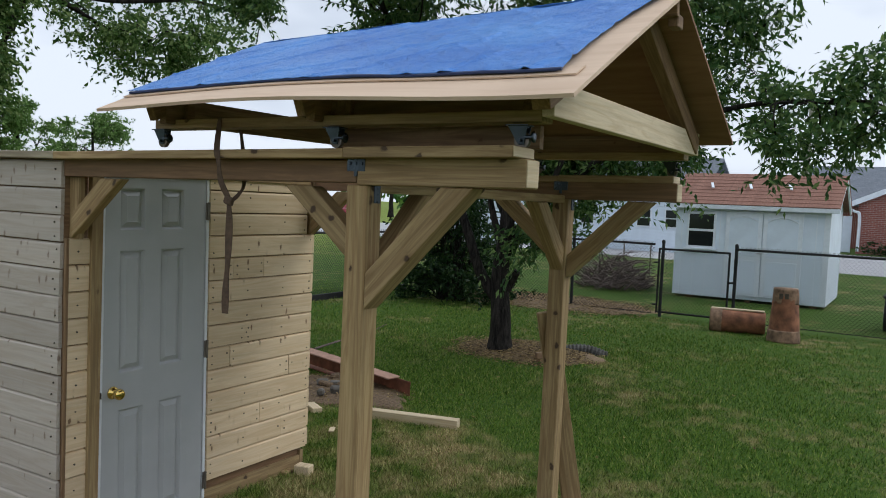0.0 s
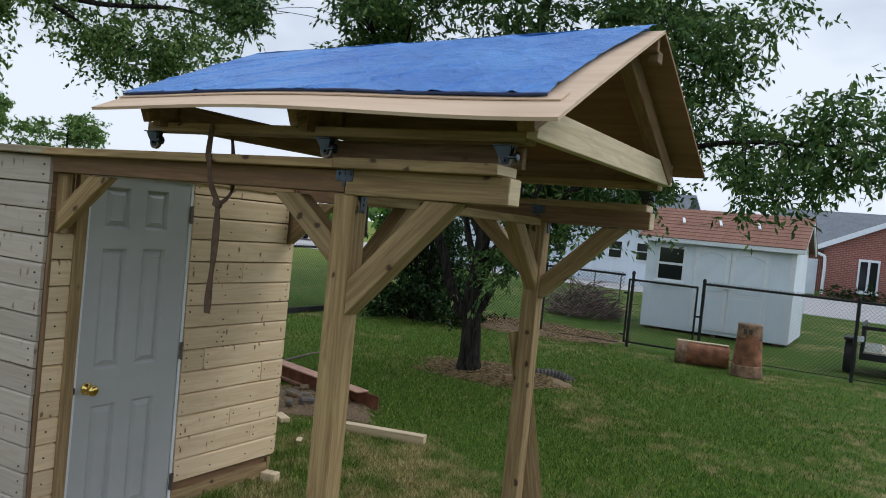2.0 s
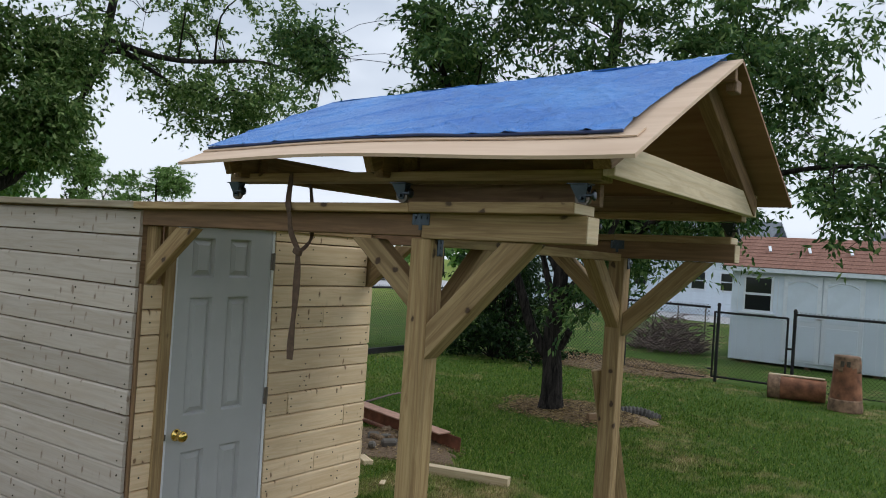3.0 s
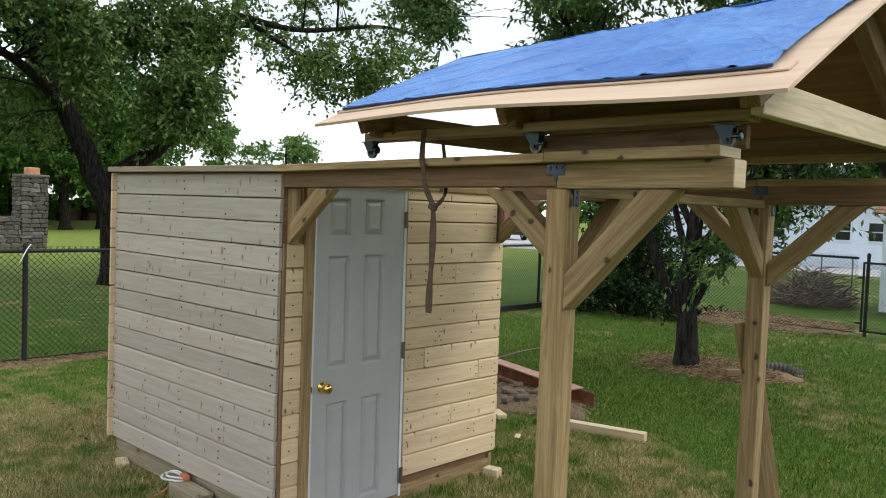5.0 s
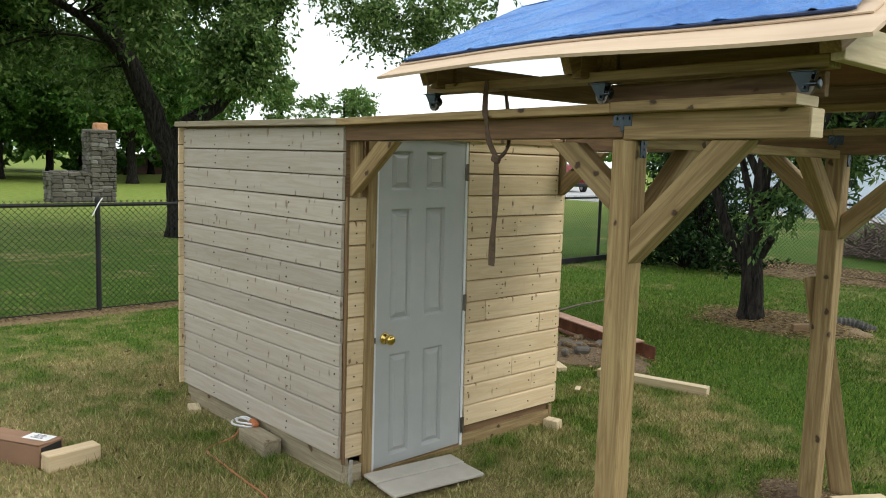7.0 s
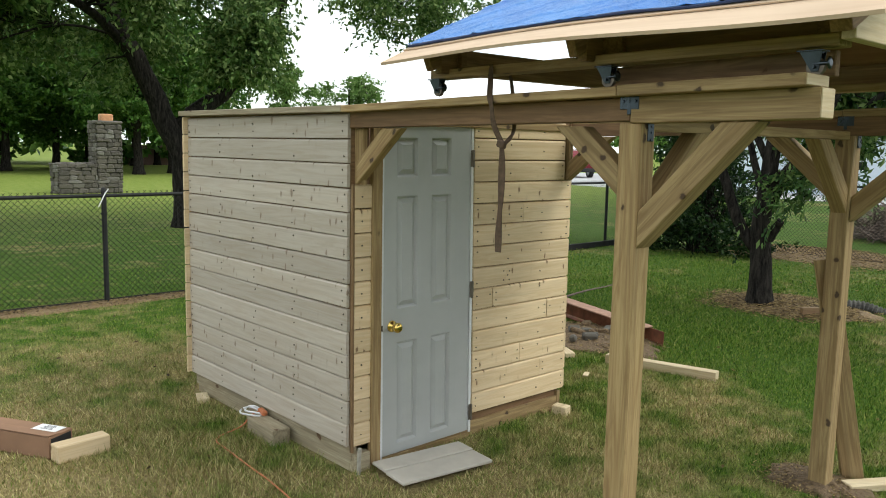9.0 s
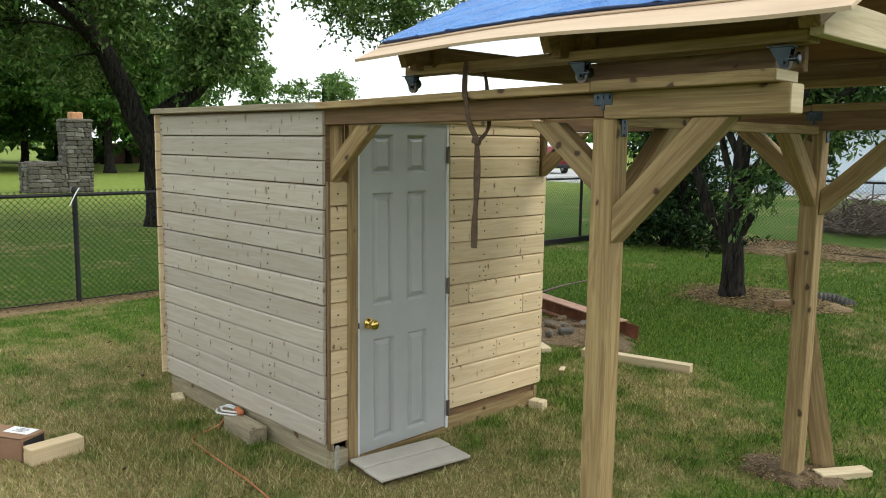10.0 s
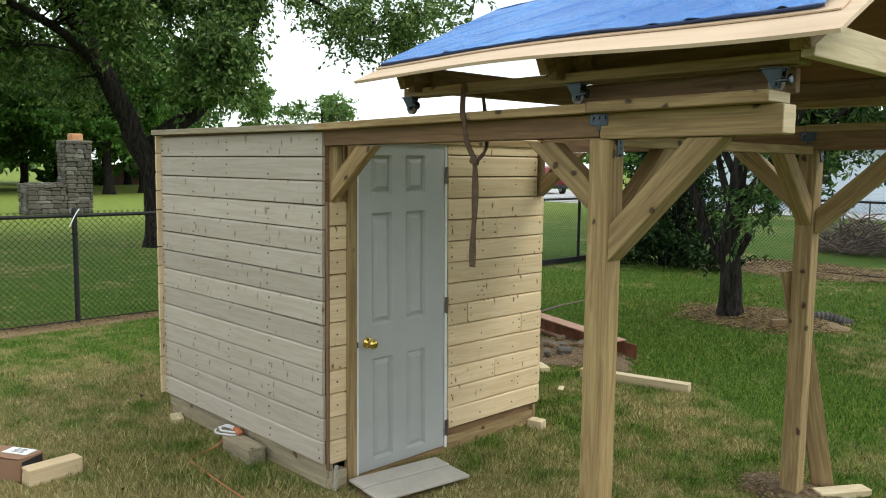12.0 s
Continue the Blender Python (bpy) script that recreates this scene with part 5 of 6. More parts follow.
for s in (-1, 1):
    m, n = span((46.0 + s * 4.8, -3.3, 2.2), (46.0, -3.3, 4.15), (0, 0, 1))
    part("roof_slope", box(n, 12.6, 0.10, 0.01), M_GREYROOF, bh, "grey shingle roof", m)
hw = part("window", box(0.10, 0.78, 1.36, 0.01), M_TRIMW, bh, "white window frame", pose(34.98, -2.04, 0.985))
for dy in (-0.18, 0.18):
    part("pane", box(0.04, 0.27, 1.16, 0.004), M_GLASS, hw, "dark glass", pose(34.93, -2.04 + dy, 0.985))
part("sill", box(0.16, 0.86, 0.07, 0.01), M_TRIMW, bh, "", pose(34.95, -2.04, 0.29))
part("downspout", tube(curve_points([(34.85, 0.15, 1.85), (34.85, -0.25, 1.70), (34.85, -0.42, 1.5), (34.85, -0.42, 0.1)], 12), 0.06, 8), M_TRIMW, bh, "white downspout")
part("garage_panel", box(0.08, 0.72, 1.5, 0.01), M_WPAINT, bh, "white panel door", pose(35.6, 0.25, 0.76))
settle(bh, 50.2, -7.75, 1.33)
hedge = thing("hedge", (34.2, -3.0, 0), "low green shrubs along the brick wall", "hedge")
cen = [(34.1 + r_f.uniform(-0.35, 0.35), -0.9 - k * 0.14, r_f.uniform(0.05, 0.32)) for k in range(60)]
leaves_mesh("foliage", cen, [0.5] * 60, 60, (0.12, 0.08), M_LEAF_D, 41, 0.0, parent=hedge)
settle(hedge, 45.1, -3.76, 1.33)

wh = thing("white_house", (31, 9, 0), "white clapboard house across the road", "house")
part("wall", box(5.0, 10.0, 2.3, 0.01), M_WPAINT, wh, "white clapboard wall", pose(30.6, 9.6, 1.15))
for k in range(18):
    part("clapboard", box(0.03, 10.02, 0.118, 0.004), M_WPAINT, wh, "", pose(28.085, 9.6, 0.16 + k * 0.122, 0, -6, 0))
for s in (-1, 1):
    m, n = span((30.6 + s * 2.9, 9.6, 2.25), (30.6, 9.6, 3.6), (0, 0, 1))
    part("roof_slope", box(n, 10.8, 0.1, 0.01), M_GREYROOF, wh, "grey roof", m)
for y in (6.4, 5.35, 8.6):
    hw = part("window", box(0.06, 0.56, 0.72, 0.006), M_TRIMW, wh, "white window frame", pose(28.05, y, 1.25))
    for dz in (-0.16, 0.16):
        part("pane", box(0.03, 0.46, 0.28, 0.002), M_GLASS, hw, "dark glass", pose(28.01, y, 1.25 + dz))
settle(wh, 36.2, 10.4, 1.19)
low = tagged(part("low_building", box(11, 4, 1.5, 0.02), plain("faded_maroon_boards", (0.15, 0.085, 0.075), 0.85, 0, 0.15, 1.2, 0.1), None, "", pose(26.6, 60, 0.75)), "low brown building behind the far trees", "building")


def car(x, y, turn):
    c = thing("car", pose(x, y, 0, 0, 0, turn), "dark red sport utility car parked across the road", "car")
    m = PLACE[c]
    prof = [(-2.2, 0.35), (-2.25, 0.75), (-2.15, 0.98), (-1.2, 1.05), (-0.55, 1.55), (0.2, 1.64), (1.5, 1.62), (2.05, 1.10), (2.22, 0.95), (2.22, 0.4)]
    v = [(px, s * (0.86 if pz < 1.1 else 0.70), pz) for s in (-1, 1) for px, pz in prof]
    n = len(prof)
    f = [tuple(range(n))[::-1], tuple(range(n, 2 * n))] + [(i, (i + 1) % n, n + (i + 1) % n, n + i) for i in range(n)]
    raw("body", v, f, M_CARRED, c, "dark red body", m)
    for s in (-1, 1):
        raw("side_window", [(px, s * py, pz) for px, py, pz in ((-0.95, 0.845, 1.10), (-0.45, 0.735, 1.50), (1.35, 0.735, 1.54), (1.75, 0.845, 1.12))] + [(px, s * (py - 0.05), pz) for px, py, pz in ((-0.95, 0.845, 1.10), (-0.45, 0.735, 1.50), (1.35, 0.735, 1.54), (1.75, 0.845, 1.12))],
            [(0, 1, 2, 3), (4, 5, 6, 7), (0, 1, 5, 4), (1, 2, 6, 5), (2, 3, 7, 6), (3, 0, 4, 7)], M_GLASS, c, "dark side window", m @ pose(0, s * 0.02, 0))
        for wx in (-1.35, 1.4):
            w = part("wheel", rod(0.35, 0.22, 20, m=pose(0, 0.11, 0, 90, 0, 0)), M_TYRE, c, "black tyre", m @ pose(wx, s * 0.80, 0.35))
            part("rim", rod(0.23, 0.235, 14, m=pose(0, 0.1175, 0, 90, 0, 0)), M_RIM, w, "bright rim", m @ pose(wx, s * 0.80, 0.35))
    part("bumper", box(0.16, 1.6, 0.22, 0.04), M_TYRE, c, "dark bumper", m @ pose(-2.25, 0, 0.45))
    return c


settle(car(35.4, 27.2, 60), 39.4, 30.6, 1.10)


# ---- things by the back fence ----
def stump_mesh(r0, r1, h, seed):
    b = bmesh.new()
    rings = []
    for k in range(9):
        t = k / 8
        rad = r0 + (r1 - r0) * t
        rings.append([b.verts.new((math.cos(a) * rad * (1 + 0.06 * noise.noise((math.cos(a) * 2, math.sin(a) * 2, t * 2 + seed))),
                                   math.sin(a) * rad * (1 + 0.06 * noise.noise((math.cos(a) * 2, math.sin(a) * 2, t * 2 + seed + 5))), t * h)) for a in [6.2832 * i / 22 for i in range(22)]])
    for q0, q1 in zip(rings, rings[1:]):
        for i in range(22):
            b.faces.new((q0[i], q0[(i + 1) % 22], q1[(i + 1) % 22], q1[i]))
    b.faces.new(rings[0][::-1])
    b.faces.new(rings[-1])
    return b


st = thing("log_stump", (9.42, -1.62, 0), "upright weathered log section on the lawn", "stump", "cut logs")
part("log", stump_mesh(0.20, 0.15, 0.70, 1), M_LOGRED, st, "", Matrix.Translation((9.42, -1.62, 0)), smooth=True)
part("bark_band", stump_mesh(0.208, 0.197, 0.16, 1), M_LOGBARK, st, "torn tan bark at the foot", Matrix.Translation((9.42, -1.62, 0)), smooth=True)
part("worn_top", stump_mesh(0.165, 0.154, 0.20, 1), M_LOGBARK, st, "weathered tan top", Matrix.Translation((9.42, -1.62, 0.506)), smooth=True)
for dy in (-0.035, 0.035):
    part("painted_mark", box(0.006, 0.045, 0.07, 0.002), M_NAIL, st, "dark painted mark", pose(9.42 - 0.162, -1.62 + dy, 0.61))
settle(st, 9.84, -1.71, 1.065)
lg = thing("lying_log", (9.75, -1.02, 0), "thick log section lying on the lawn", "log", "cut logs")
lm = pose(9.70, -0.62, 0.16, 90, 0, 8)
part("log", stump_mesh(0.165, 0.15, 0.72, 4), M_LOGRED, lg, "", lm, smooth=True)
part("sawn_edge", box(0.10, 0.70, 0.02, 0.006), M_FRESH, lg, "pale split top", pose(9.75, -0.97, 0.322, 0, 0, 8))
part("bark_end", stump_mesh(0.172, 0.170, 0.16, 4), M_LOGBARK, lg, "dark bark at one end", lm, smooth=True)

settle(lg, 10.2, -1.07, 1.065)

tr = thing("utility_trailer", (11.6, -3.6, 0), "black metal utility trailer with mesh ramp and lights", "trailer")
for y in (-2.95, -4.6):
    part("side_rail", box(1.6, 0.05, 0.05, 0.004), M_BLACK, tr, "", pose(11.9, y, 0.72))
    part("lower_rail", box(1.6, 0.05, 0.08, 0.004), M_BLACK, tr, "", pose(11.9, y, 0.30))
    for x in (11.12, 11.6, 12.1, 12.65):
        part("upright", box(0.045, 0.045, 0.45, 0.004), M_BLACK, tr, "", pose(x, y, 0.52))
part("front_rail", box(0.05, 1.7, 0.05, 0.004), M_BLACK, tr, "", pose(11.12, -3.78, 0.72))
part("tail_bar", box(0.06, 1.7, 0.10, 0.004), M_BLACK, tr, "", pose(11.12, -3.78, 0.30))
part("deck", box(1.6, 1.6, 0.03, 0.003), M_CONC, tr, "pale worn deck", pose(11.9, -3.78, 0.36))
part("fender", box(0.6, 0.2, 0.04, 0.01), M_BLACK, tr, "", pose(11.5, -2.80, 0.52))
w = part("wheel", rod(0.25, 0.16, 18, m=pose(0, 0.08, 0, 90, 0, 0)), M_TYRE, tr, "black tyre", pose(11.5, -2.80, 0.25))
part("rim", rod(0.14, 0.175, 14, m=pose(0, 0.0875, 0, 90, 0, 0)), M_RIM, w, "pale rim", pose(11.5, -2.80, 0.25))
part("plate_blank", box(0.01, 0.22, 0.12, 0.002), M_PAPER, tr, "pale blank plate", pose(11.08, -3.10, 0.45))
part("tail_lamp", box(0.03, 0.10, 0.08, 0.004), M_TRIMW, tr, "pale lamp", pose(11.08, -2.92, 0.55))

settle(tr, 12.5, -3.80, 1.08)

brush = thing("brush_pile", (14.2, 2.5, 0), "heap of bare grey branches beyond the fence", "brush pile")
r_b = random.Random(6)
b = bmesh.new()
for _ in range(420):
    a = r_b.uniform(0, 6.283)
    d = 1.15 * r_b.random() ** 0.5
    x, y = 14.2 + 0.6 * d * math.cos(a), 2.5 + 0.62 * d * math.sin(a)
    h = 0.66 * (1 - (d / 1.2) ** 2) * r_b.random()
    t = r_b.uniform(0, 6.283)
    n = r_b.uniform(0.25, 0.6)
    p = Vector((x, y, max(0.02, h)))
    q = p + Vector((math.cos(t) * n, math.sin(t) * n, r_b.uniform(-0.05, 0.28)))
    q.z = max(0.01, q.z)
    tube([p, (p + q) / 2 + Vector((0, 0, r_b.uniform(0, 0.1))), q], [0.014, 0.010, 0.004], 4, b)
tagged(part("tangle", b, M_TWIG, brush), kind="stuff")
settle(brush, 15.2, 2.6, 1.09)
for x, y in ((16.5, 3.43), (16.6, 2.86), (16.7, 2.24)):
    s = part("garden_stake", rod(0.016, 1.0, 6), M_HINGE, None, "", pose(x, y, -0.02))
    tagged(s, "thin dark stake standing behind the brush pile", "stake", "garden stakes")

pole = thing("utility_pole", (24.0, 0.2, 0), "grey timber utility pole with thin wires", "utility pole")
part("shaft", rod(0.075, 5.2, 10, 0.055), M_CONC, pole, "", Matrix.Translation((24.0, 0.2, 0)))
for z0, z1 in ((5.1, 4.8), (4.6, 4.3)):
    part("wire", tube([(24.0, 0.2, z0), (26.0, 8.0, z0 - 0.6), (28.5, 14, z1)], 0.005, 4), M_TWIG, pole, "thin wire")

settle(pole, 26.5, 0.1, 1.15)

# ---- mulch ring, pipe and yard odds and ends ----


def low_mound(name, cx, cy, rx, ry, h, mat, label, category, seed, ragged=0.18, rings=14, segs=60):
    b = bmesh.new()
    last = None
    c = b.verts.new((cx, cy, h))
    for k in range(1, rings + 1):
        u = k / rings
        ring = []
        for i in range(segs):
            a = 6.2832 * i / segs
            e = 1 + ragged * noise.noise((math.cos(a) * 1.6 + seed, math.sin(a) * 1.6, seed)) + ragged * 0.6 * noise.noise((math.cos(a) * 5 + seed, math.sin(a) * 5, seed))
            x, y = cx + rx * u * e * math.cos(a), cy + ry * u * e * math.sin(a)
            z = h * (1 - u ** 2.2) * (0.75 + 0.5 * noise.noise((x * 4, y * 4, seed))) + 0.012 * noise.noise((x * 15, y * 15, 2)) * (1 - u)
            ring.append(b.verts.new((x, y, (z + 0.014) if k < rings else -0.03)))
        for i in range(segs):
            if last:
                b.faces.new((last[i], ring[i], ring[(i + 1) % segs], last[(i + 1) % segs]))
            else:
                b.faces.new((c, ring[i], ring[(i + 1) % segs]))
        last = ring
    ob = part(name, b, mat, None, label, smooth=True)
    return tagged(ob, label, category, kind="structure")


low_mound("mulch_ring", 6.36, 0.62, 0.64, 0.82, 0.09, M_MULCH, "ring of brown bark mulch under the small tree", "mulch", 2, 0.38)
low_mound("mulch_bed", 11.35, 2.37, 1.15, 1.8, 0.05, M_MULCH, "bed of brown leaf litter along the fence", "mulch", 7, 0.3)
low_mound("leaf_litter", 0.4, 5.20, 2.6, 0.15, 0.015, M_MULCH, "thin strip of brown leaf litter under the side fence", "mulch", 5, 0.5)
low_mound("soil_patch", 1.78, -1.62, 0.21, 0.23, 0.035, M_SOIL, "bare loose soil heaped round the post", "soil", 4, 0.55)
low_mound("soil_patch", 3.45, 1.1, 0.55, 0.75, 0.06, M_SOIL, "bare soil and rubble beside the rusty channel", "soil", 9, 0.3)
r_m = random.Random(12)
cv, cf = [], []
for (mx, my, ax, ay, h, count, grit) in ((0.4, 5.20, 2.6, 0.16, 0.02, 1500, 0.9), (6.36, 0.62, 0.68, 0.86, 0.09, 5000, 1.0), (11.35, 2.37, 1.2, 1.85, 0.05, 3600, 1.2), (1.78, -1.62, 0.25, 0.27, 0.035, 1100, 0.28), (3.45, 1.1, 0.55, 0.75, 0.06, 900, 0.5)):
    for _ in range(count):
        a, d = r_m.uniform(0, 6.283), r_m.random() ** 0.5
        d *= (1 + 0.3 * noise.noise((math.cos(a) * 2.3 + mx, math.sin(a) * 2.3, my))) * r_m.uniform(0.9, 1.25)
        p = Vector((mx + ax * d * math.cos(a), my + ay * d * math.sin(a), max(0.0, h * (1 - min(1, d) ** 2.2)) + 0.014 * grit + 0.004))
        t = r_m.uniform(0, 6.283)
        u = Vector((math.cos(t), math.sin(t), r_m.uniform(-0.35, 0.35))) * r_m.uniform(0.012, 0.042) * grit
        w = Vector((-math.sin(t), math.cos(t), r_m.uniform(-0.4, 0.4))) * r_m.uniform(0.004, 0.010) * grit
        if grit < 0.9:
            w *= 2.2
        k = len(cv)
        up = Vector((0, 0, 0.006 * grit))
        cv += [p - u, p + w, p + u, p - w, p + up]
        cf += [(k, k + 1, k + 4), (k + 1, k + 2, k + 4), (k + 2, k + 3, k + 4), (k + 3, k, k + 4)]
chips = raw("mulch_chips", cv, cf, M_CHIP)
tagged(chips, "loose brown bark chips and clods", "mulch", kind="stuff")

pipe = thing("corrugated_pipe", (6.6, -0.02, 0), "dusty grey corrugated drain pipe half buried in mulch", "pipe")
pts = curve_points([(6.45, 0.22, 0.0), (6.5, 0.06, 0.065), (6.6, -0.12, 0.065), (6.7, -0.30, 0.0)], 60)
part("hose", tube(pts, [0.062 if (i // 2) % 2 else 0.050 for i in range(len(pts))], 12), plain("dusty_grey_pipe", (0.10, 0.095, 0.088), 0.8, 0, 0.3, 20, 0.2), pipe, "", smooth=False)
settle(pipe, 6.78, 0.10, 1.0)
edging2 = tagged(timber("timber_offcut", (5.88, 0.28, 0.07), (6.11, 0.14, 0.07), 0.05, 0.10, M_DARKWOOD), "dark timber offcut beside the mulch ring", "timber")

ch = thing("steel_channel", (3.65, 1.1, 0.03), "rusty steel channel lying across the rubble", "steel channel")
m, n = span((3.98, 2.2, 0.13), (3.62, 0.50, 0.06), (0, 0, 1))
part("web", box(n, 0.012, 0.14, 0.003), M_RUST, ch, "", m @ pose(0, 0.05, 0.006))
part("flange", box(n - 0.16, 0.15, 0.014, 0.003), M_DUST, ch, "pale dusty flange", m @ pose(-0.08, 0.0, 0.084))
part("flange", box(n, 0.085, 0.012, 0.003), M_RUST, ch, "", m @ pose(0, 0.04, -0.084))
rub = thing("rubble", (3.4, 1.3, 0.03), "broken stones and roots in bare soil", "rubble")
for k in range(16):
    b = box(r_m.uniform(0.05, 0.14), r_m.uniform(0.05, 0.11), r_m.uniform(0.04, 0.07), 0.015)
    part("stone", b, M_STONE if k % 2 else M_SOIL, rub, "", pose(3.35 + r_m.uniform(-0.3, 0.35), 1.25 + r_m.uniform(-0.45, 0.45), 0.07, r_m.uniform(-20, 20), r_m.uniform(-20, 20), r_m.uniform(0, 180)))
lum = tagged(timber("lumber", (2.88, 0.50, 0.035), (3.09, -0.34, 0.035), 0.085, 0.07, M_FRESH), "pale squared timber lying on the grass", "timber")
small_block("timber_block", 2.78, 0.84, 60, 0.20, 0.085, 0.045, M_FRESH, "pale timber offcut lying near the rubble")
small_block("wood_chip", 2.35, 0.30, 30, 0.10, 0.04, 0.01, M_FRESH, "small pale splinter of wood in the grass", 0.035)
small_block("timber_block", 1.93, -1.84, -32, 0.30, 0.085, 0.04, M_FRESH, "pale timber offcut beside the post", 0.0)
lean = tagged(timber("leaning_board", (1.965, -1.735, 0.0), (1.74, -1.60, 1.17), 0.038, 0.105, M_TREATED, None, "", up=(0.6, -0.8, 0)), "treated board leaning against the post", "board")
stick = tagged(part("fallen_branch", tube(curve_points([(4.7, 2.45, 0.03), (5.2, 2.5, 0.05), (5.7, 2.52, 0.06), (6.1, 2.45, 0.16)], 12), [0.014 - 0.0008 * i for i in range(13)], 5), M_TWIG), "thin bare branch lying on the lawn", "branch")

ramp1 = thing("ramp_board", (0.36, -0.2, 0.02), "pale ribbed threshold board lying on the grass", "board")
rm = Matrix.Translation((0.37, -0.235, 0.042)) @ Matrix.Rotation(radians(-7), 4, "Z")
for dy, w in ((0.085, 0.13), (-0.07, 0.17)):
    part("plank", box(0.56, w, 0.018, 0.004), plain("grey_fibre_board", (0.50, 0.46, 0.40), 0.7, 0, 0.06, 9, 0.1) if dy > 0 else bpy.data.materials["grey_fibre_board"], ramp1, "", rm @ pose(0, dy, 0 if dy > 0 else -0.006))

cb = thing("cardboard_box", (-1.25, 1.35, 0), "long brown cardboard carton with a white label", "box")
cm = pose(-1.17, 1.40, 0.062, 0, 0, 120)
part("carton", box(0.50, 0.17, 0.12, 0.004), M_CARD, cb, "", cm)
part("flap", box(0.50, 0.088, 0.004, 0.001), M_CARD, cb, "", cm @ pose(0, 0.043, 0.064, 5, 0, 0))
lab = part("label", box(0.16, 0.085, 0.002, 0), M_PAPER, cb, "white paper label", cm @ pose(-0.14, -0.03, 0.0625))
for k in range(4):
    part("print_bar", box(0.06 + 0.02 * (k % 2), 0.006, 0.001, 0), M_BLOCKINK, lab, "", cm @ pose(-0.14, -0.055 + k * 0.014, 0.0640))
# black plate on the closed block paints the shade inside an open end
part("shaded_end", box(0.004, 0.14, 0.095, 0.001), M_TYRE, cb, "black plate standing for the shaded open end", cm @ pose(-0.251, 0, 0))
small_block("timber_block", -0.97, 1.10, 6, 0.28, 0.095, 0.095, M_SIDING, "pale squared timber block beside the carton")

cord = thing("extension_cord", (-0.3, 0.7, 0.02), "orange extension cord trailing through the grass to the shed", "cord")
part("cable", tube(curve_points([(-0.02, 0.84, 0.125), (-0.09, 0.86, 0.10), (-0.14, 0.88, 0.04), (-0.28, 0.86, 0.022), (-0.34, 0.80, 0.020), (-0.35, 0.68, 0.020), (-0.37, 0.37, 0.018), (-0.39, 0.08, 0.020), (-0.45, -0.3, 0.018), (-0.62, -0.9, 0.012)], 80), 0.0045, 6), M_CORD, cord, "", smooth=True)
part("socket_end", box(0.09, 0.035, 0.03, 0.008), M_CORD, cord, "orange socket", pose(-0.03, 0.83, 0.117, 0, 0, 80))
wc = thing("white_cable", (-0.08, 0.95, 0.11), "loop of white cable on the tan block", "cable")
for k, (rx, ry) in enumerate(((0.09, 0.05), (0.075, 0.04))):
    loop = [(-0.07 + 0.02 * k + ry * math.sin(a), 0.90 + rx * math.cos(a), 0.105 + 0.008 * k + 0.006 * math.sin(2 * a)) for a in np.linspace(0, 6.0, 26)]
    part("loop", tube(loop, 0.006, 6), M_WCORD, wc, "", smooth=True)
stake = tagged(part("survey_stake", box(0.02, 0.012, 0.16, 0.002), M_CONC, None, "", pose(0.02, -0.06, 0.07, 4, 0, 0)), "small grey stake at the corner of the shed", "stake")


lv, lf = [], []
for k in range(150):
    x, y = r_m.uniform(-2.4, 9.0), r_m.uniform(-3.0, 4.6)
    if -0.1 < x < W + 0.1 and -0.1 < y < L + 0.1:
        continue
    a, n = r_m.uniform(0, 6.283), r_m.uniform(0.012, 0.03)
    u, w = Vector((math.cos(a), math.sin(a), 0.15)) * n, Vector((-math.sin(a), math.cos(a), 0.2)) * n * 0.5
    p = Vector((x, y, 0.028))
    j = len(lv)
    lv += [p - u, p + w, p + u, p - w, p + Vector((0, 0, -0.008))]
    lf += [(j, j + 1, j + 4), (j + 1, j + 2, j + 4), (j + 2, j + 3, j + 4), (j + 3, j, j + 4)]
tagged(raw("fallen_leaves", lv, lf, M_CHIP), "scattered dry leaves and wood shavings on the lawn", "leaves", kind="stuff")


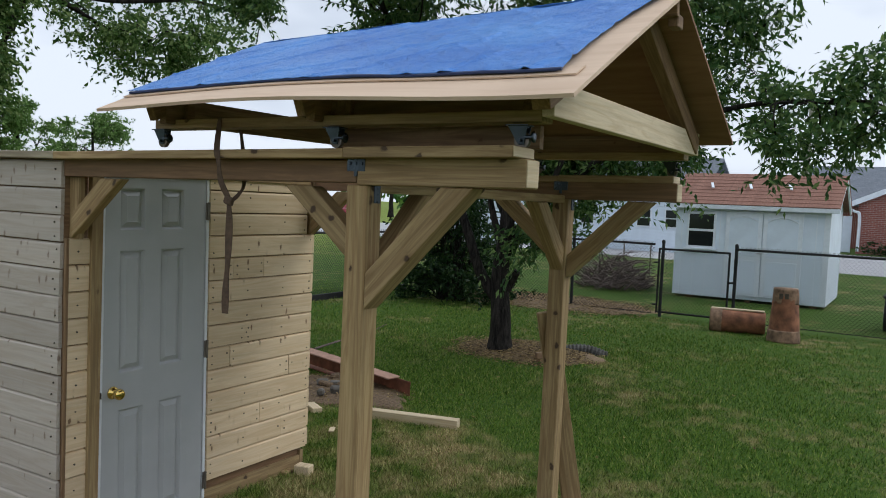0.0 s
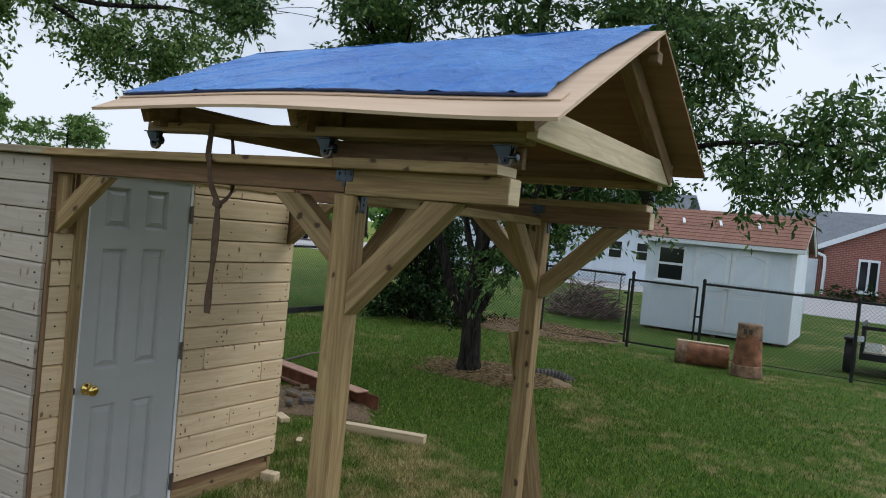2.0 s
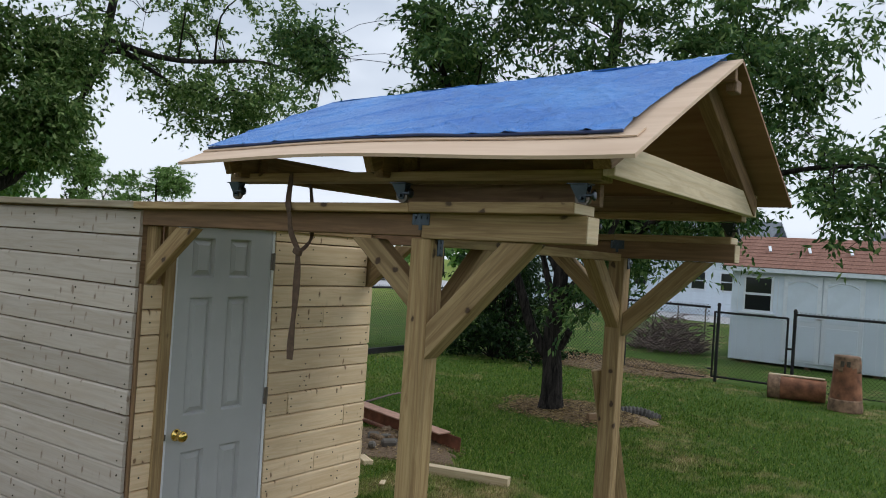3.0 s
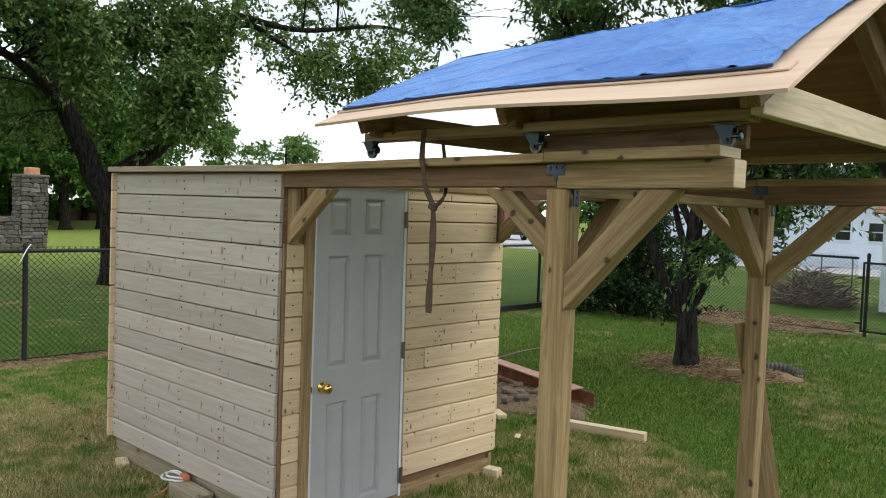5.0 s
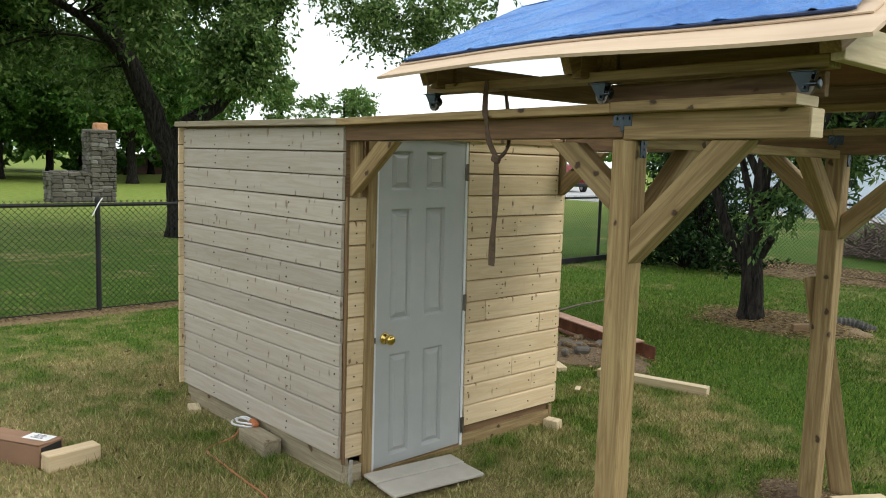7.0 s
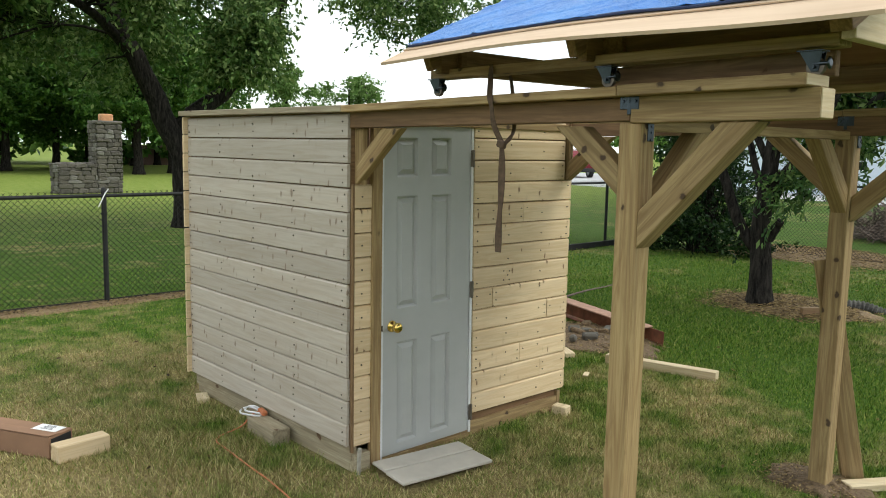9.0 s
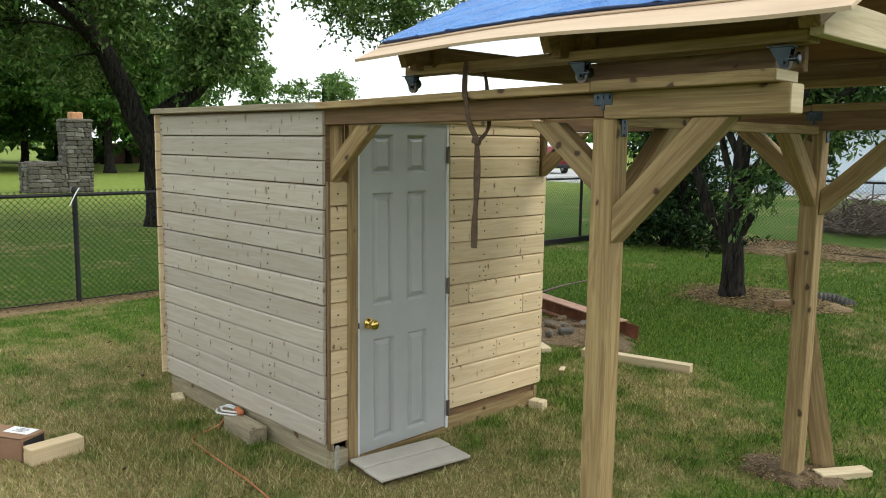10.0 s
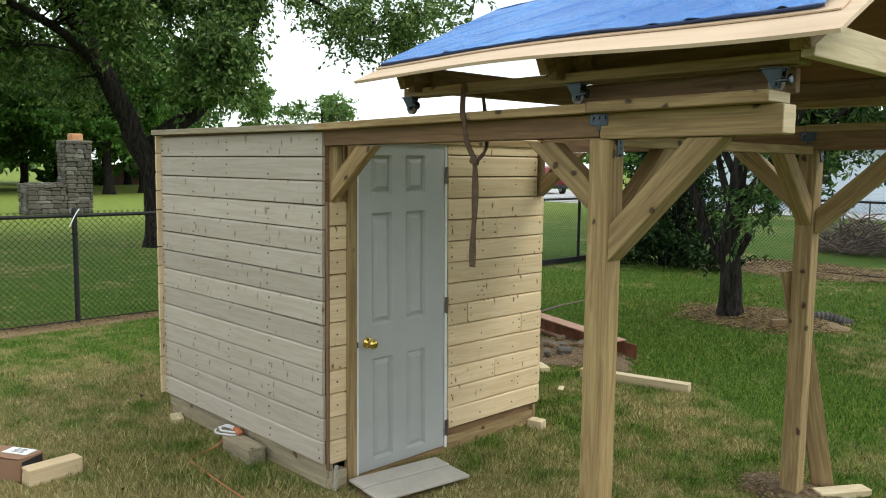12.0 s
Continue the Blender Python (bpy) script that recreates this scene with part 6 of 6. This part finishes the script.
# ---- grass ----
def grass(name, n, cx, cy, sig, height, width, seed, label):
    g = np.random.default_rng(seed)
    x = g.normal(cx, sig, n)
    y = g.normal(cy, sig, n)
    keep = ~((x > -0.02) & (x < W + 0.02) & (y > -0.01) & (y < L + 0.02))
    keep &= ((x - 6.36) / 0.57) ** 2 + ((y - 0.62) / 0.74) ** 2 > g.uniform(0.7, 1.3, n)
    keep &= ((x - 1.78) / 0.20) ** 2 + ((y + 1.62) / 0.22) ** 2 > g.uniform(0.5, 1.4, n)
    keep &= (x < 10.9) & (x > -3.0) & (y < 7.5) & (y > -4.5)
    keep &= ~((x > 0.08) & (x < 0.66) & (y > -0.40) & (y < -0.08))
    x, y = x[keep], y[keep]
    n = len(x)
    a = g.uniform(0, 6.2832, n)
    lean_ = g.uniform(0.15, 1.1, n)
    h = height * g.uniform(0.45, 1.25, n)
    w = width * g.uniform(0.7, 1.3, n)
    z = np.full(n, -0.004)
    base = np.stack([x, y, z], 1)
    side = np.stack([np.cos(a), np.sin(a), 0 * a], 1) * w[:, None] / 2
    t = g.uniform(0, 6.2832, n)
    tip = base + np.stack([np.cos(t) * lean_ * h, np.sin(t) * lean_ * h, h], 1)
    v = np.stack([base - side, base + side, tip], 1).reshape(-1, 3)
    me = bpy.data.meshes.new(name)
    me.vertices.add(3 * n)
    me.vertices.foreach_set("co", v.ravel())
    me.loops.add(3 * n)
    me.loops.foreach_set("vertex_index", np.arange(3 * n, dtype=np.int32))
    me.polygons.add(n)
    me.polygons.foreach_set("loop_start", np.arange(0, 3 * n, 3, dtype=np.int32))
    me.polygons.foreach_set("loop_total", np.full(n, 3, dtype=np.int32))
    me.update()
    me.validate()
    me.materials.append(M_BLADE)
    return tagged(new(name, me), label, "grass", kind="stuff")


grass("grass", 420000, 0.8, 0.1, 2.3, 0.032, 0.0048, 3, "short mown grass blades, green and straw-coloured")
grass("grass", 13000, -0.12, 0.95, 0.42, 0.055, 0.0055, 5, "longer grass growing at the foot of the shed")
grass("grass", 5000, 1.25, -0.12, 0.25, 0.050, 0.0055, 6, "longer grass growing at the foot of the shed")
grass("grass", 260000, 5.5, 0.8, 3.4, 0.036, 0.008, 4, "short mown grass blades on the far part of the lawn")
